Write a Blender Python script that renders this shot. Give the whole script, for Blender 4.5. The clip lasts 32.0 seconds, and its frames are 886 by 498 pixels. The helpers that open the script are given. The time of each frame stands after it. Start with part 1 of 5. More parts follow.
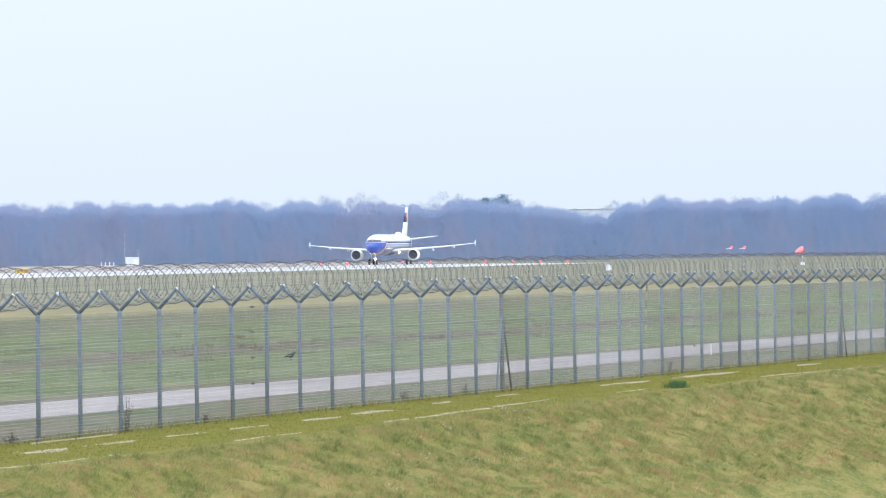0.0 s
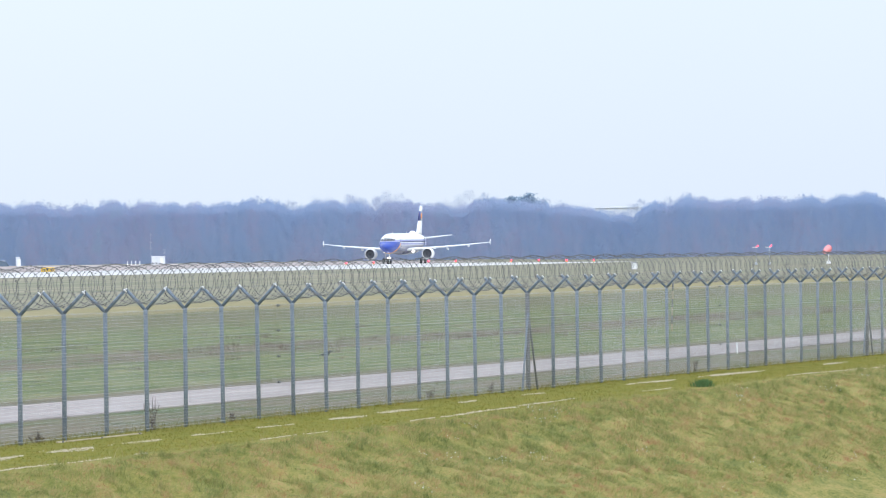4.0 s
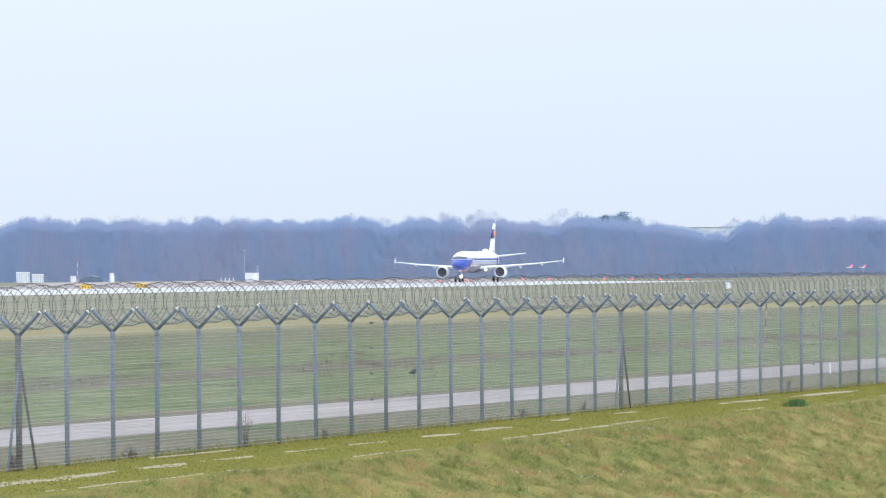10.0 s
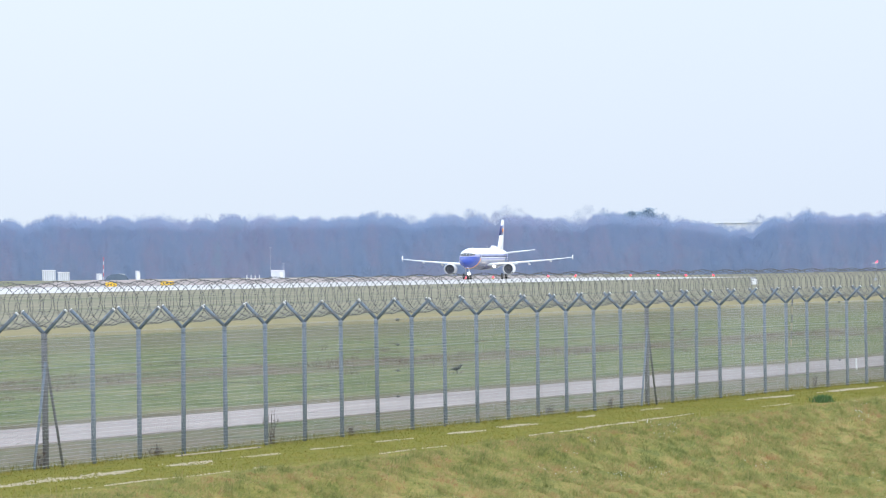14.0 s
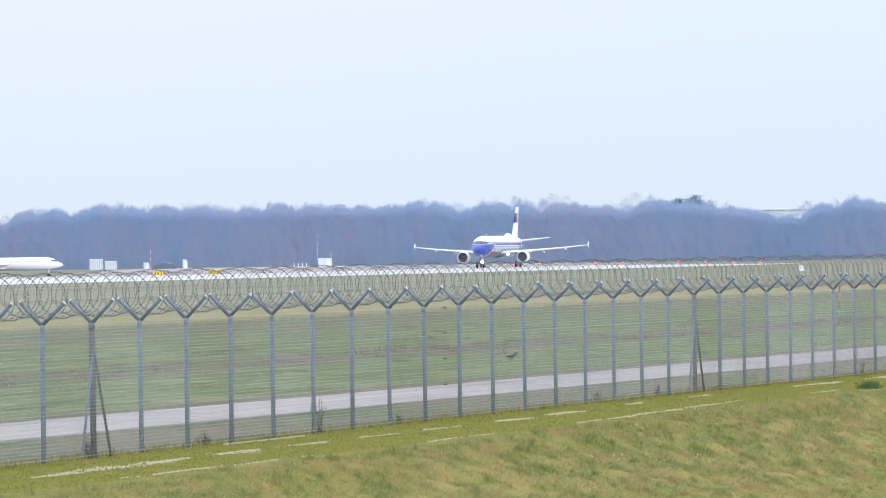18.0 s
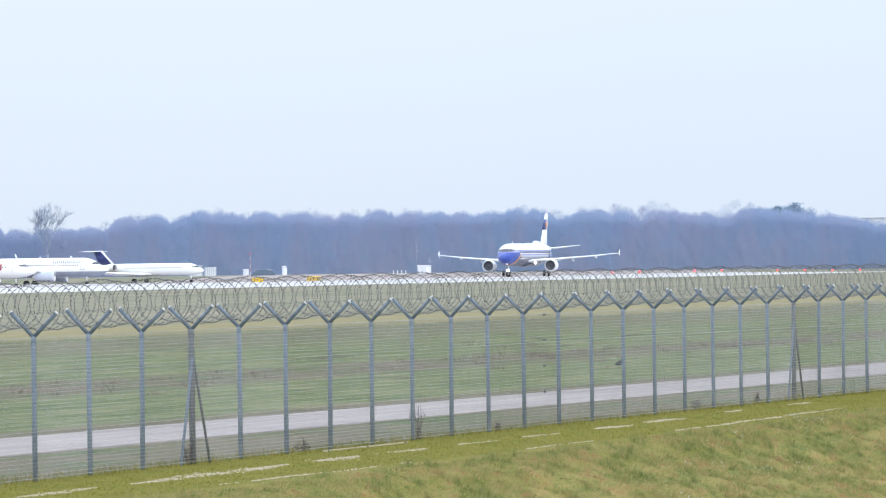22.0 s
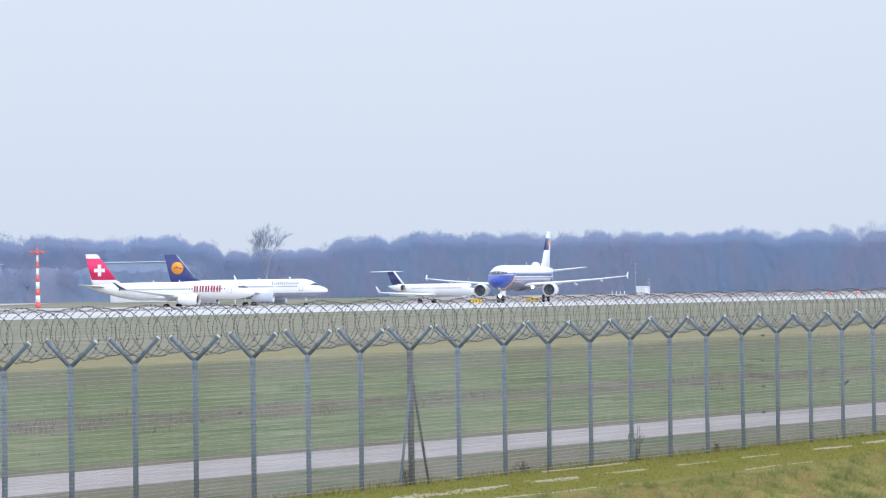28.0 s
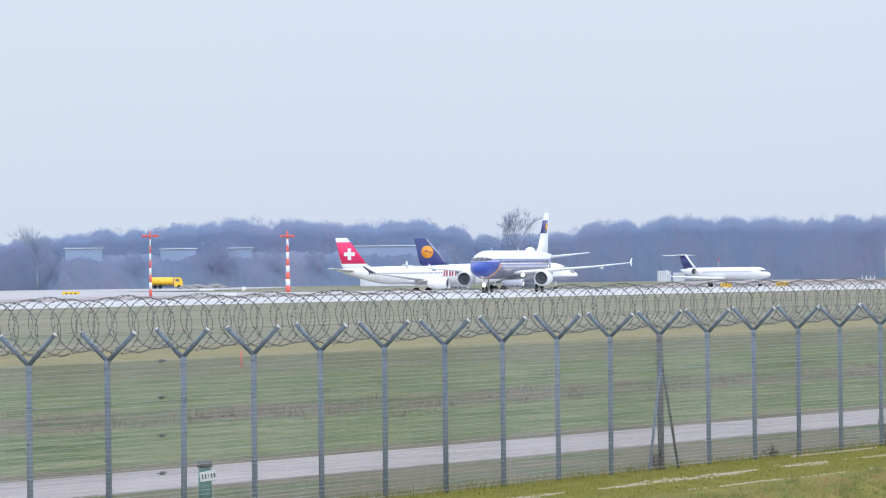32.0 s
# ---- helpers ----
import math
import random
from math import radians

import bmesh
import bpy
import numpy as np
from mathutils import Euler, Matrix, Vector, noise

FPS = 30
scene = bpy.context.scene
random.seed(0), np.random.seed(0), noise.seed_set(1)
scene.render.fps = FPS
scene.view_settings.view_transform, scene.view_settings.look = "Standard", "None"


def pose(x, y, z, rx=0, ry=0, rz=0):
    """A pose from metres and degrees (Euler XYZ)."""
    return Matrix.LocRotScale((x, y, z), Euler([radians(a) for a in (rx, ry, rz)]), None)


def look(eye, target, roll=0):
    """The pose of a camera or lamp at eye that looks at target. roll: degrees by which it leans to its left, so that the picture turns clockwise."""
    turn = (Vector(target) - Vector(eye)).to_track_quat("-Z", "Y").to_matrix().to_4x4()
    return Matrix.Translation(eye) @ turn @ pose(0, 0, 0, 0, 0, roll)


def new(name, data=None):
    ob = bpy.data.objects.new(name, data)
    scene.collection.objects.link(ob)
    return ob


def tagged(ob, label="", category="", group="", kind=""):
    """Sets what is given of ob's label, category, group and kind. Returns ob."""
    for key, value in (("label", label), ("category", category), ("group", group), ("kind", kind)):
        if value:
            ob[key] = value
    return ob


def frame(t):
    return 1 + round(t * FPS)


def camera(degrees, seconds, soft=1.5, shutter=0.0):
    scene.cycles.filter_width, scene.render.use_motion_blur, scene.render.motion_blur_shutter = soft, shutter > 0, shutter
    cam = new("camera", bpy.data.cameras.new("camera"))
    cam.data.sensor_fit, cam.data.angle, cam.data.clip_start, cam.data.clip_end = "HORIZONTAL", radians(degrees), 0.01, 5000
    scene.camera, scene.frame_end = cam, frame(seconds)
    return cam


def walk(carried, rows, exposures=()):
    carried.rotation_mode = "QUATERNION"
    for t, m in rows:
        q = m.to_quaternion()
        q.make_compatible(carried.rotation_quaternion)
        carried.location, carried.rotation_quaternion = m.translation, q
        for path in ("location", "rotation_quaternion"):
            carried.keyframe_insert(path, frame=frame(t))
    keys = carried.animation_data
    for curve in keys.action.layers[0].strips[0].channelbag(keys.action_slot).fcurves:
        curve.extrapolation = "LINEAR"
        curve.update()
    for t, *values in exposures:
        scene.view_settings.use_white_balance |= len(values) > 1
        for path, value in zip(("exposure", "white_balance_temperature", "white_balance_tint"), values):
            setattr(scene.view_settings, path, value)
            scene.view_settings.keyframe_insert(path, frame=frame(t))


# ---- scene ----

# ---------- camera ----------
EYE_Z = 3.60
cam = camera(6.0, 32.0, soft=1.1)


def aim(yaw, pitch, roll):
    """The camera on its spot: yaw to the left of the fence line, pitch up, roll."""
    return pose(0, 0, EYE_Z, 90 + pitch, 0, yaw) @ pose(0, 0, 0, 0, 0, roll)


walk(cam, [(t, aim(a, p, r)) for t, a, p, r in (
    (0, 10.774, -0.011, -0.78), (0.5, 10.782, -0.018, -0.74), (1, 10.796, 0.000, -0.73), (1.5, 10.806, 0.039, -0.76),
    (2, 10.856, 0.041, -0.80), (2.5, 10.910, 0.001, -0.75), (3, 10.923, -0.011, -0.78), (3.5, 10.930, -0.017, -0.81),
    (5.5, 11.103, -0.023, -0.57), (6, 11.139, -0.048, -0.50), (6.5, 11.206, 0.006, -0.38), (7, 11.251, 0.102, -0.27),
    (7.5, 11.337, 0.132, -0.31), (8, 11.419, 0.136, -0.37), (8.5, 11.461, 0.134, -0.44), (9, 11.516, 0.136, -0.38),
    (9.5, 11.555, 0.113, -0.38), (10, 11.584, 0.112, -0.46), (10.5, 11.629, 0.088, -0.48), (11, 11.629, 0.125, -0.52),
    (11.5, 11.648, 0.106, -0.56), (12, 11.668, 0.072, -0.54), (12.5, 11.655, 0.050, -0.53), (13, 11.679, 0.035, -0.61),
    (13.5, 11.706, 0.061, -0.58), (14, 11.759, 0.092, -0.62), (14.5, 11.786, 0.078, -0.62), (16.5, 11.927, 0.082, -0.70),
    (17, 11.966, 0.046, -0.78), (17.5, 11.990, 0.037, -0.83), (18, 12.079, 0.013, -0.82), (18.5, 12.153, 0.025, -0.87),
    (19, 12.224, 0.079, -0.88), (19.5, 12.309, 0.086, -0.86), (20, 12.390, 0.119, -0.80), (20.5, 12.463, 0.035, -0.84),
    (21, 12.562, 0.050, -0.81), (21.5, 12.658, 0.087, -0.73), (22, 12.752, 0.070, -0.70), (22.5, 12.814, 0.085, -0.64),
    (23, 12.900, 0.084, -0.70), (23.5, 13.012, 0.085, -0.68), (24, 13.080, 0.121, -0.70), (24.5, 13.183, 0.131, -0.70),
    (25, 13.271, 0.151, -0.71), (25.5, 13.434, 0.171, -0.65), (27.5, 14.021, 0.263, -0.68), (28, 14.232, 0.230, -0.76),
    (28.5, 14.399, 0.219, -0.77), (29, 14.616, 0.216, -0.74), (29.5, 14.805, 0.215, -0.69), (30, 15.001, 0.181, -0.68),
    (30.5, 15.236, 0.155, -0.70), (31, 15.468, 0.154, -0.65), (31.5, 15.679, 0.132, -0.64), (32, 15.926, 0.143, -0.67))],
    exposures=[(0, 0.0, 6300, 10), (9, -0.06, 6300, 10), (19, -0.06, 6300, 10), (25, -0.13, 6250, 11), (28, -0.27, 6200, 12), (32, -0.30, 6200, 12)])

# ---------- sky and sun: a bright closed cloud layer ----------
world = bpy.data.worlds.new("sky")
scene.world = world
world.use_nodes = True
wn, wl = world.node_tree.nodes, world.node_tree.links
wn.clear()
sky = wn.new("ShaderNodeTexSky")
sky.sky_type, sky.sun_disc = "NISHITA", False
sky.sun_elevation, sky.sun_rotation = radians(28), radians(150)
sky_scale = wn.new("ShaderNodeVectorMath")
sky_scale.operation = "SCALE"
sky_scale.inputs["Scale"].default_value = 0.10
coord = wn.new("ShaderNodeTexCoord")
cloud = wn.new("ShaderNodeTexNoise")
cloud.inputs["Scale"].default_value, cloud.inputs["Detail"].default_value = 3.0, 4.0
ramp = wn.new("ShaderNodeValToRGB")
ramp.color_ramp.elements[0].position, ramp.color_ramp.elements[0].color = 0.3, (0.80, 0.90, 1.06, 1)
ramp.color_ramp.elements[1].position, ramp.color_ramp.elements[1].color = 0.7, (0.86, 0.95, 1.06, 1)
mixer = wn.new("ShaderNodeMix")
mixer.data_type = "RGBA"
mixer.inputs["Factor"].default_value = 0.9
back = wn.new("ShaderNodeBackground")
back.inputs["Strength"].default_value = 1.0
wout = wn.new("ShaderNodeOutputWorld")
wl.new(sky.outputs["Color"], sky_scale.inputs[0])
wl.new(coord.outputs["Generated"], cloud.inputs["Vector"])
wl.new(cloud.outputs["Fac"], ramp.inputs["Fac"])
wl.new(sky_scale.outputs["Vector"], mixer.inputs["A"])
wl.new(ramp.outputs["Color"], mixer.inputs["B"])
# an overcast sky is up to three times as bright overhead as at the horizon
height = wn.new("ShaderNodeSeparateXYZ")
lift = wn.new("ShaderNodeMapRange")
lift.inputs["To Min"].default_value, lift.inputs["To Max"].default_value = 1.0, 2.6
wl.new(coord.outputs["Generated"], height.inputs[0])
wl.new(height.outputs["Z"], lift.inputs["Value"])
wl.new(lift.outputs["Result"], back.inputs["Strength"])
wl.new(mixer.outputs["Result"], back.inputs["Color"])
wl.new(back.outputs["Background"], wout.inputs["Surface"])

sun = new("sun", bpy.data.lights.new("sun", "SUN"))
sun.data.energy, sun.data.angle, sun.data.color = 1.5, radians(30), (1.0, 0.95, 0.88)
sun.matrix_world = look((0, 0, 60), (-20, 34, 42))


# ---------- materials ----------
class Mat:
    """A small node-material builder round one Principled shader."""

    def __init__(self, name, base=(0.5, 0.5, 0.5), rough=0.7, metal=0.0):
        self.m = bpy.data.materials.new(name)
        self.m.use_nodes = True
        self.t = self.m.node_tree
        self.b = self.t.nodes["Principled BSDF"]
        self.b.inputs["Base Color"].default_value = (*base, 1)
        self.b.inputs["Roughness"].default_value = rough
        self.b.inputs["Metallic"].default_value = metal
        if rough >= 0.7:
            self.b.inputs["Specular IOR Level"].default_value = 0.06

    def node(self, kind, **values):
        n = self.t.nodes.new(kind)
        for k, v in values.items():
            n.inputs[k].default_value = v
        return n

    def link(self, a, b):
        self.t.links.new(a, b)

    def place(self, scale=(1, 1, 1), world_space=False):
        c = self.node("ShaderNodeNewGeometry").outputs["Position"] if world_space else self.node("ShaderNodeTexCoord").outputs["Object"]
        m = self.node("ShaderNodeMapping", Scale=scale)
        self.link(c, m.inputs["Vector"])
        return m.outputs["Vector"]

    def noise(self, vec, scale, detail=3.0, rough=0.6):
        n = self.node("ShaderNodeTexNoise", Scale=scale, Detail=detail, Roughness=rough)
        self.link(vec, n.inputs["Vector"])
        return n.outputs["Fac"]

    def ramp(self, fac, stops):
        n = self.node("ShaderNodeValToRGB")
        e = n.color_ramp.elements
        while len(e) < len(stops):
            e.new(0.5)
        for k, (pos, col) in enumerate(stops):
            e[k].position, e[k].color = pos, (*col, 1)
        self.link(fac, n.inputs["Fac"])
        return n.outputs["Color"]

    def math(self, op, a, b=0.0, clamp=False):
        n = self.node("ShaderNodeMath")
        n.operation, n.use_clamp = op, clamp
        for k, v in enumerate((a, b)):
            if isinstance(v, (int, float)):
                n.inputs[k].default_value = v
            else:
                self.link(v, n.inputs[k])
        return n.outputs[0]

    def span(self, v, lo, hi):
        """0 below lo, 1 above hi."""
        n = self.node("ShaderNodeMapRange")
        n.interpolation_type = "SMOOTHSTEP"
        n.inputs["From Min"].default_value, n.inputs["From Max"].default_value = lo, hi
        self.link(v, n.inputs["Value"])
        return n.outputs["Result"]

    def mix(self, fac, a, b, how="MIX"):
        n = self.node("ShaderNodeMix")
        n.data_type, n.blend_type = "RGBA", how
        for v, key in ((fac, "Factor"), (a, "A"), (b, "B")):
            i = next(x for x in n.inputs if x.name == key and x.enabled)
            if isinstance(v, (int, float)):
                i.default_value = v
            elif isinstance(v, tuple):
                i.default_value = (*v, 1)
            else:
                self.link(v, i)
        return next(x for x in n.outputs if x.enabled)

    def xyz(self, vec):
        n = self.node("ShaderNodeSeparateXYZ")
        self.link(vec, n.inputs[0])
        return n.outputs

    def colour(self, out):
        self.link(out, self.b.inputs["Base Color"])
        return self

    def bump(self, fac, strength=0.3, dist=0.02):
        n = self.node("ShaderNodeBump", Strength=strength, Distance=dist)
        self.link(fac, n.inputs["Height"])
        self.link(n.outputs["Normal"], self.b.inputs["Normal"])
        return self


def plain(name, a, b, scale, rough=0.6, metal=0.0, bump=0.0, stretch=(1, 1, 1)):
    """Two tones mottled at two scales."""
    m = Mat(name, a, rough, metal)
    v = m.place(stretch)
    n = m.math("ADD", m.math("MULTIPLY", m.noise(v, scale), 0.65), m.math("MULTIPLY", m.noise(v, scale * 7), 0.35))
    m.colour(m.ramp(n, [(0.35, a), (0.65, b)]))
    if bump:
        m.bump(m.noise(v, scale * 9), 0.4, bump)
    return m.m


def glow(name, col, power):
    m = Mat(name, tuple(0.5 * v for v in col), 0.3)
    m.b.inputs["Emission Color"].default_value = (*col, 1)
    m.b.inputs["Emission Strength"].default_value = power
    return m.m


def ground_material():
    """Meadow strips that run along the runway, with bare brown bands and tufts."""
    m = Mat("meadow", (0.1, 0.12, 0.05), 0.95)
    w = m.place(world_space=True)
    x, y, z = m.xyz(w)
    big = m.noise(m.place((0.05, 0.012, 1), True), 1.0, 4)
    mid = m.noise(m.place((0.6, 0.10, 1), True), 1.0, 4)
    fine = m.noise(m.place((4.0, 0.8, 1), True), 1.0, 5, 0.75)
    wob = m.math("ADD", x, m.math("MULTIPLY", m.math("SUBTRACT", big, 0.5), 9.0))
    speck = m.noise(m.place((13.0, 0.33, 1), True), 1.0, 5, 0.75)
    soft = m.math("ADD", m.math("MULTIPLY", mid, 0.26), m.math("ADD", m.math("MULTIPLY", fine, 0.26), m.math("MULTIPLY", speck, 0.48)))
    field = m.ramp(soft, [(0.41, (0.041, 0.066, 0.026)), (0.50, (0.136, 0.166, 0.067)), (0.58, (0.295, 0.258, 0.157))])
    brown = m.ramp(soft, [(0.38, (0.105, 0.08, 0.062)), (0.60, (0.20, 0.155, 0.12))])
    straw = m.ramp(m.math("ADD", m.math("MULTIPLY", mid, 0.5), m.math("MULTIPLY", fine, 0.5)), [(0.3, (0.235, 0.195, 0.11)), (0.7, (0.34, 0.27, 0.155))])
    streak = m.noise(m.place((0.14, 0.006, 1), True), 1.0, 5, 0.7)
    far = m.ramp(m.math("ADD", m.math("MULTIPLY", mid, 0.3), m.math("MULTIPLY", streak, 0.7)), [(0.36, (0.155, 0.175, 0.11)), (0.48, (0.215, 0.205, 0.145)), (0.62, (0.285, 0.25, 0.185))])
    # brown band on the meadow between road and straw strip
    band = m.math("MULTIPLY", m.span(wob, -70.0, -67.0), m.math("SUBTRACT", 1.0, m.span(wob, -63.0, -60.0)))
    patch = m.math("MULTIPLY", band, m.span(m.math("ADD", m.math("MULTIPLY", mid, 0.5), m.math("MULTIPLY", speck, 0.5)), 0.42, 0.54))
    c = m.mix(m.math("MULTIPLY", patch, 0.95), field, brown)
    verge = m.math("MULTIPLY", m.span(m.math("ADD", x, m.math("MULTIPLY", mid, 1.2)), -49.2, -47.8), m.math("SUBTRACT", 1.0, m.span(x, -47.2, -47.0)))
    c = m.mix(m.math("MULTIPLY", verge, 0.75), c, brown)
    strip = m.math("MULTIPLY", m.span(x, -43.2, -42.8), m.span(mid, 0.28, 0.58))
    c = m.mix(m.math("MULTIPLY", strip, 0.75), c, brown)
    bare = m.math("MULTIPLY", m.span(wob, -112.0, -101.0), m.math("SUBTRACT", 1.0, m.span(wob, -95.0, -80.0)))
    c = m.mix(m.math("MULTIPLY", bare, 0.5), c, brown)
    c = m.mix(m.math("MULTIPLY", m.math("SUBTRACT", 1.0, m.span(x, -108.0, -106.0)), 0.7), c, straw)
    c = m.mix(m.math("SUBTRACT", 1.0, m.span(wob, -131.0, -121.0)), c, far)
    # mossy track and bank on the near side of the fence
    moss = m.ramp(fine, [(0.3, (0.10, 0.11, 0.015)), (0.7, (0.22, 0.19, 0.035))])
    c = m.mix(m.span(x, -38.6, -37.4), c, moss)
    slope = m.noise(m.place((1.9, 0.42, 1), True), 1.0, 4, 0.6)
    grit = m.noise(m.place((20.0, 6.0, 6.0), True), 1.0, 4, 0.8)
    bank = m.ramp(m.math("ADD", m.math("MULTIPLY", slope, 0.32), m.math("ADD", m.math("MULTIPLY", fine, 0.20), m.math("MULTIPLY", grit, 0.48))),
                  [(0.38, (0.08, 0.10, 0.03)), (0.46, (0.155, 0.16, 0.045)), (0.51, (0.23, 0.205, 0.062)), (0.57, (0.30, 0.235, 0.09)), (0.63, (0.28, 0.17, 0.075))])
    c = m.mix(m.span(wob, -34.4, -32.0), c, bank)
    m.colour(c)
    m.bump(m.math("ADD", fine, mid), 0.5, 0.05)
    return m.m


def concrete_material(name, lo, hi):
    m = Mat(name, hi, 0.75)
    v = m.place((0.02, 0.004, 1), True)
    f = m.noise(m.place((0.4, 0.06, 1), True), 1.0, 5, 0.7)
    lane = m.noise(m.place((3.2, 0.012, 1), True), 1.0, 5, 0.75)
    m.colour(m.ramp(m.math("ADD", m.math("MULTIPLY", m.noise(v, 1.0), 0.3), m.math("ADD", m.math("MULTIPLY", f, 0.35), m.math("MULTIPLY", lane, 0.35))), [(0.38, lo), (0.62, hi)]))
    m.bump(f, 0.2, 0.004)
    return m.m


M_GROUND = ground_material()
M_RUNWAY = concrete_material("runway_concrete", (0.40, 0.39, 0.38), (0.63, 0.61, 0.585))
M_APRON = concrete_material("apron_concrete", (0.36, 0.34, 0.34), (0.52, 0.49, 0.48))
M_ROAD = concrete_material("road_concrete", (0.21, 0.178, 0.165), (0.45, 0.39, 0.365))
M_STEEL = plain("painted_steel", (0.11, 0.145, 0.19), (0.175, 0.215, 0.265), 4.0, 0.65, 0.0, 0.002)
M_STRUT = plain("weathered_strut", (0.10, 0.105, 0.115), (0.17, 0.17, 0.18), 5.0, 0.6, 0.2)
M_CAP = plain("pale_cap", (0.55, 0.55, 0.56), (0.68, 0.68, 0.68), 20.0, 0.6)
M_WIRE = plain("galvanised_wire", (0.34, 0.355, 0.375), (0.445, 0.455, 0.475), 3.0, 0.5, 0.1)
M_COIL = plain("rusty_razor_wire", (0.12, 0.122, 0.125), (0.23, 0.225, 0.22), 3.0, 0.6, 0.4)
M_GRAVEL = plain("pale_gravel", (0.30, 0.25, 0.16), (0.54, 0.47, 0.35), 6.0, 0.9)
M_WHITE = plain("white_aircraft_paint", (0.80, 0.80, 0.80), (0.86, 0.86, 0.86), 0.5, 0.25)
M_GREY = plain("grey_wing_paint", (0.68, 0.70, 0.72), (0.76, 0.77, 0.79), 0.8, 0.35)
M_NACELLE = plain("bare_inlet_lip", (0.60, 0.60, 0.62), (0.70, 0.70, 0.72), 3.0, 0.3, 0.6)
# fan tone raised from black; the haze over it is painted in
M_FAN = plain("dark_fan", (0.05, 0.056, 0.07), (0.09, 0.098, 0.115), 3.0, 0.5, 0.3)
M_TYRE = plain("black_rubber", (0.02, 0.02, 0.022), (0.04, 0.04, 0.042), 4.0, 0.85)
M_GLASS = plain("dark_cockpit_glass", (0.05, 0.055, 0.065), (0.09, 0.095, 0.105), 2.0, 0.08)
# navy lifted a little, with haze over the tails painted in
M_NAVY = plain("hazed_navy_paint", (0.028, 0.040, 0.155), (0.040, 0.054, 0.20), 1.0, 0.3)
M_RED = plain("red_tail_paint", (0.78, 0.02, 0.12), (0.84, 0.035, 0.16), 1.0, 0.3)
M_ORANGE = plain("orange_disc_paint", (0.85, 0.30, 0.03), (0.92, 0.38, 0.05), 1.0, 0.4)
M_LETTER_GREY = plain("slate_letter_paint", (0.07, 0.08, 0.14), (0.11, 0.12, 0.19), 2.0, 0.4)
M_LETTER_RED = plain("dark_red_letter_paint", (0.30, 0.035, 0.06), (0.38, 0.05, 0.08), 2.0, 0.4)
# signal red, made paler to paint in haze over the masts
M_SIGNAL = plain("hazed_signal_red", (0.70, 0.11, 0.09), (0.80, 0.17, 0.13), 2.0, 0.5)
M_SIGNWHITE = plain("sign_white_paint", (0.75, 0.75, 0.75), (0.84, 0.84, 0.84), 2.0, 0.5)
M_YELLOW = plain("yellow_vehicle_paint", (0.80, 0.48, 0.02), (0.88, 0.56, 0.04), 1.0, 0.4)
M_HUT = plain("white_hut_paint", (0.54, 0.58, 0.64), (0.66, 0.69, 0.74), 0.6, 0.6)
M_HALFGREY = plain("weathered_grey_paint", (0.36, 0.38, 0.42), (0.46, 0.48, 0.52), 2.0, 0.6)
M_DOME = plain("faded_red_dome", (0.68, 0.20, 0.21), (0.78, 0.30, 0.30), 1.5, 0.5)
M_DARKHUT = plain("dark_slate_sheet", (0.075, 0.115, 0.17), (0.10, 0.145, 0.20), 0.8, 0.6)
M_GREEN = plain("green_bollard_paint", (0.06, 0.16, 0.13), (0.10, 0.22, 0.18), 8.0, 0.6)
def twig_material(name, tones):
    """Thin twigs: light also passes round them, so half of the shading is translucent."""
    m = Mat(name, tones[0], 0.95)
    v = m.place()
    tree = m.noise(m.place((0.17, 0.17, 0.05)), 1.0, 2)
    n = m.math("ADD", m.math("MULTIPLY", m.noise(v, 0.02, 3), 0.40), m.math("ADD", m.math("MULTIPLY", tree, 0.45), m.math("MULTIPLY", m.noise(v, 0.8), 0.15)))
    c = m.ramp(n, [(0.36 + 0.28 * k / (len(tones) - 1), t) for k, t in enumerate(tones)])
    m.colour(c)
    t = m.node("ShaderNodeBsdfTranslucent")
    m.link(c, t.inputs["Color"])
    mix = m.node("ShaderNodeMixShader", Fac=0.5)
    m.link(m.b.outputs[0], mix.inputs[1])
    m.link(t.outputs[0], mix.inputs[2])
    m.link(mix.outputs[0], m.t.nodes["Material Output"].inputs["Surface"])
    return m.m


# distance haze is painted into the twig tones as pale blue
M_HAZED_BARK = twig_material("hazed_bare_twigs", [(0.28, 0.375, 0.56), (0.30, 0.39, 0.555), (0.325, 0.395, 0.55), (0.365, 0.385, 0.53), (0.335, 0.415, 0.54)])
# same painted haze, paler for thin twigs against the sky
M_TWIG = twig_material("hazed_pale_twigs", [(0.44, 0.51, 0.64), (0.48, 0.54, 0.66), (0.52, 0.56, 0.66)])
# pine green washed out to slate blue to paint in the haze
M_PINE = plain("hazed_conifer", (0.26, 0.345, 0.44), (0.31, 0.40, 0.50), 0.2, 0.95)
M_ENGINE = plain("pale_engine_paint", (0.40, 0.43, 0.52), (0.47, 0.50, 0.58), 0.6, 0.35)
M_LANDING = glow("landing_light_glow", (1.0, 0.90, 0.76), 7.0)
M_REDLIGHT = glow("red_light_glow", (1.0, 0.10, 0.16), 2.2)


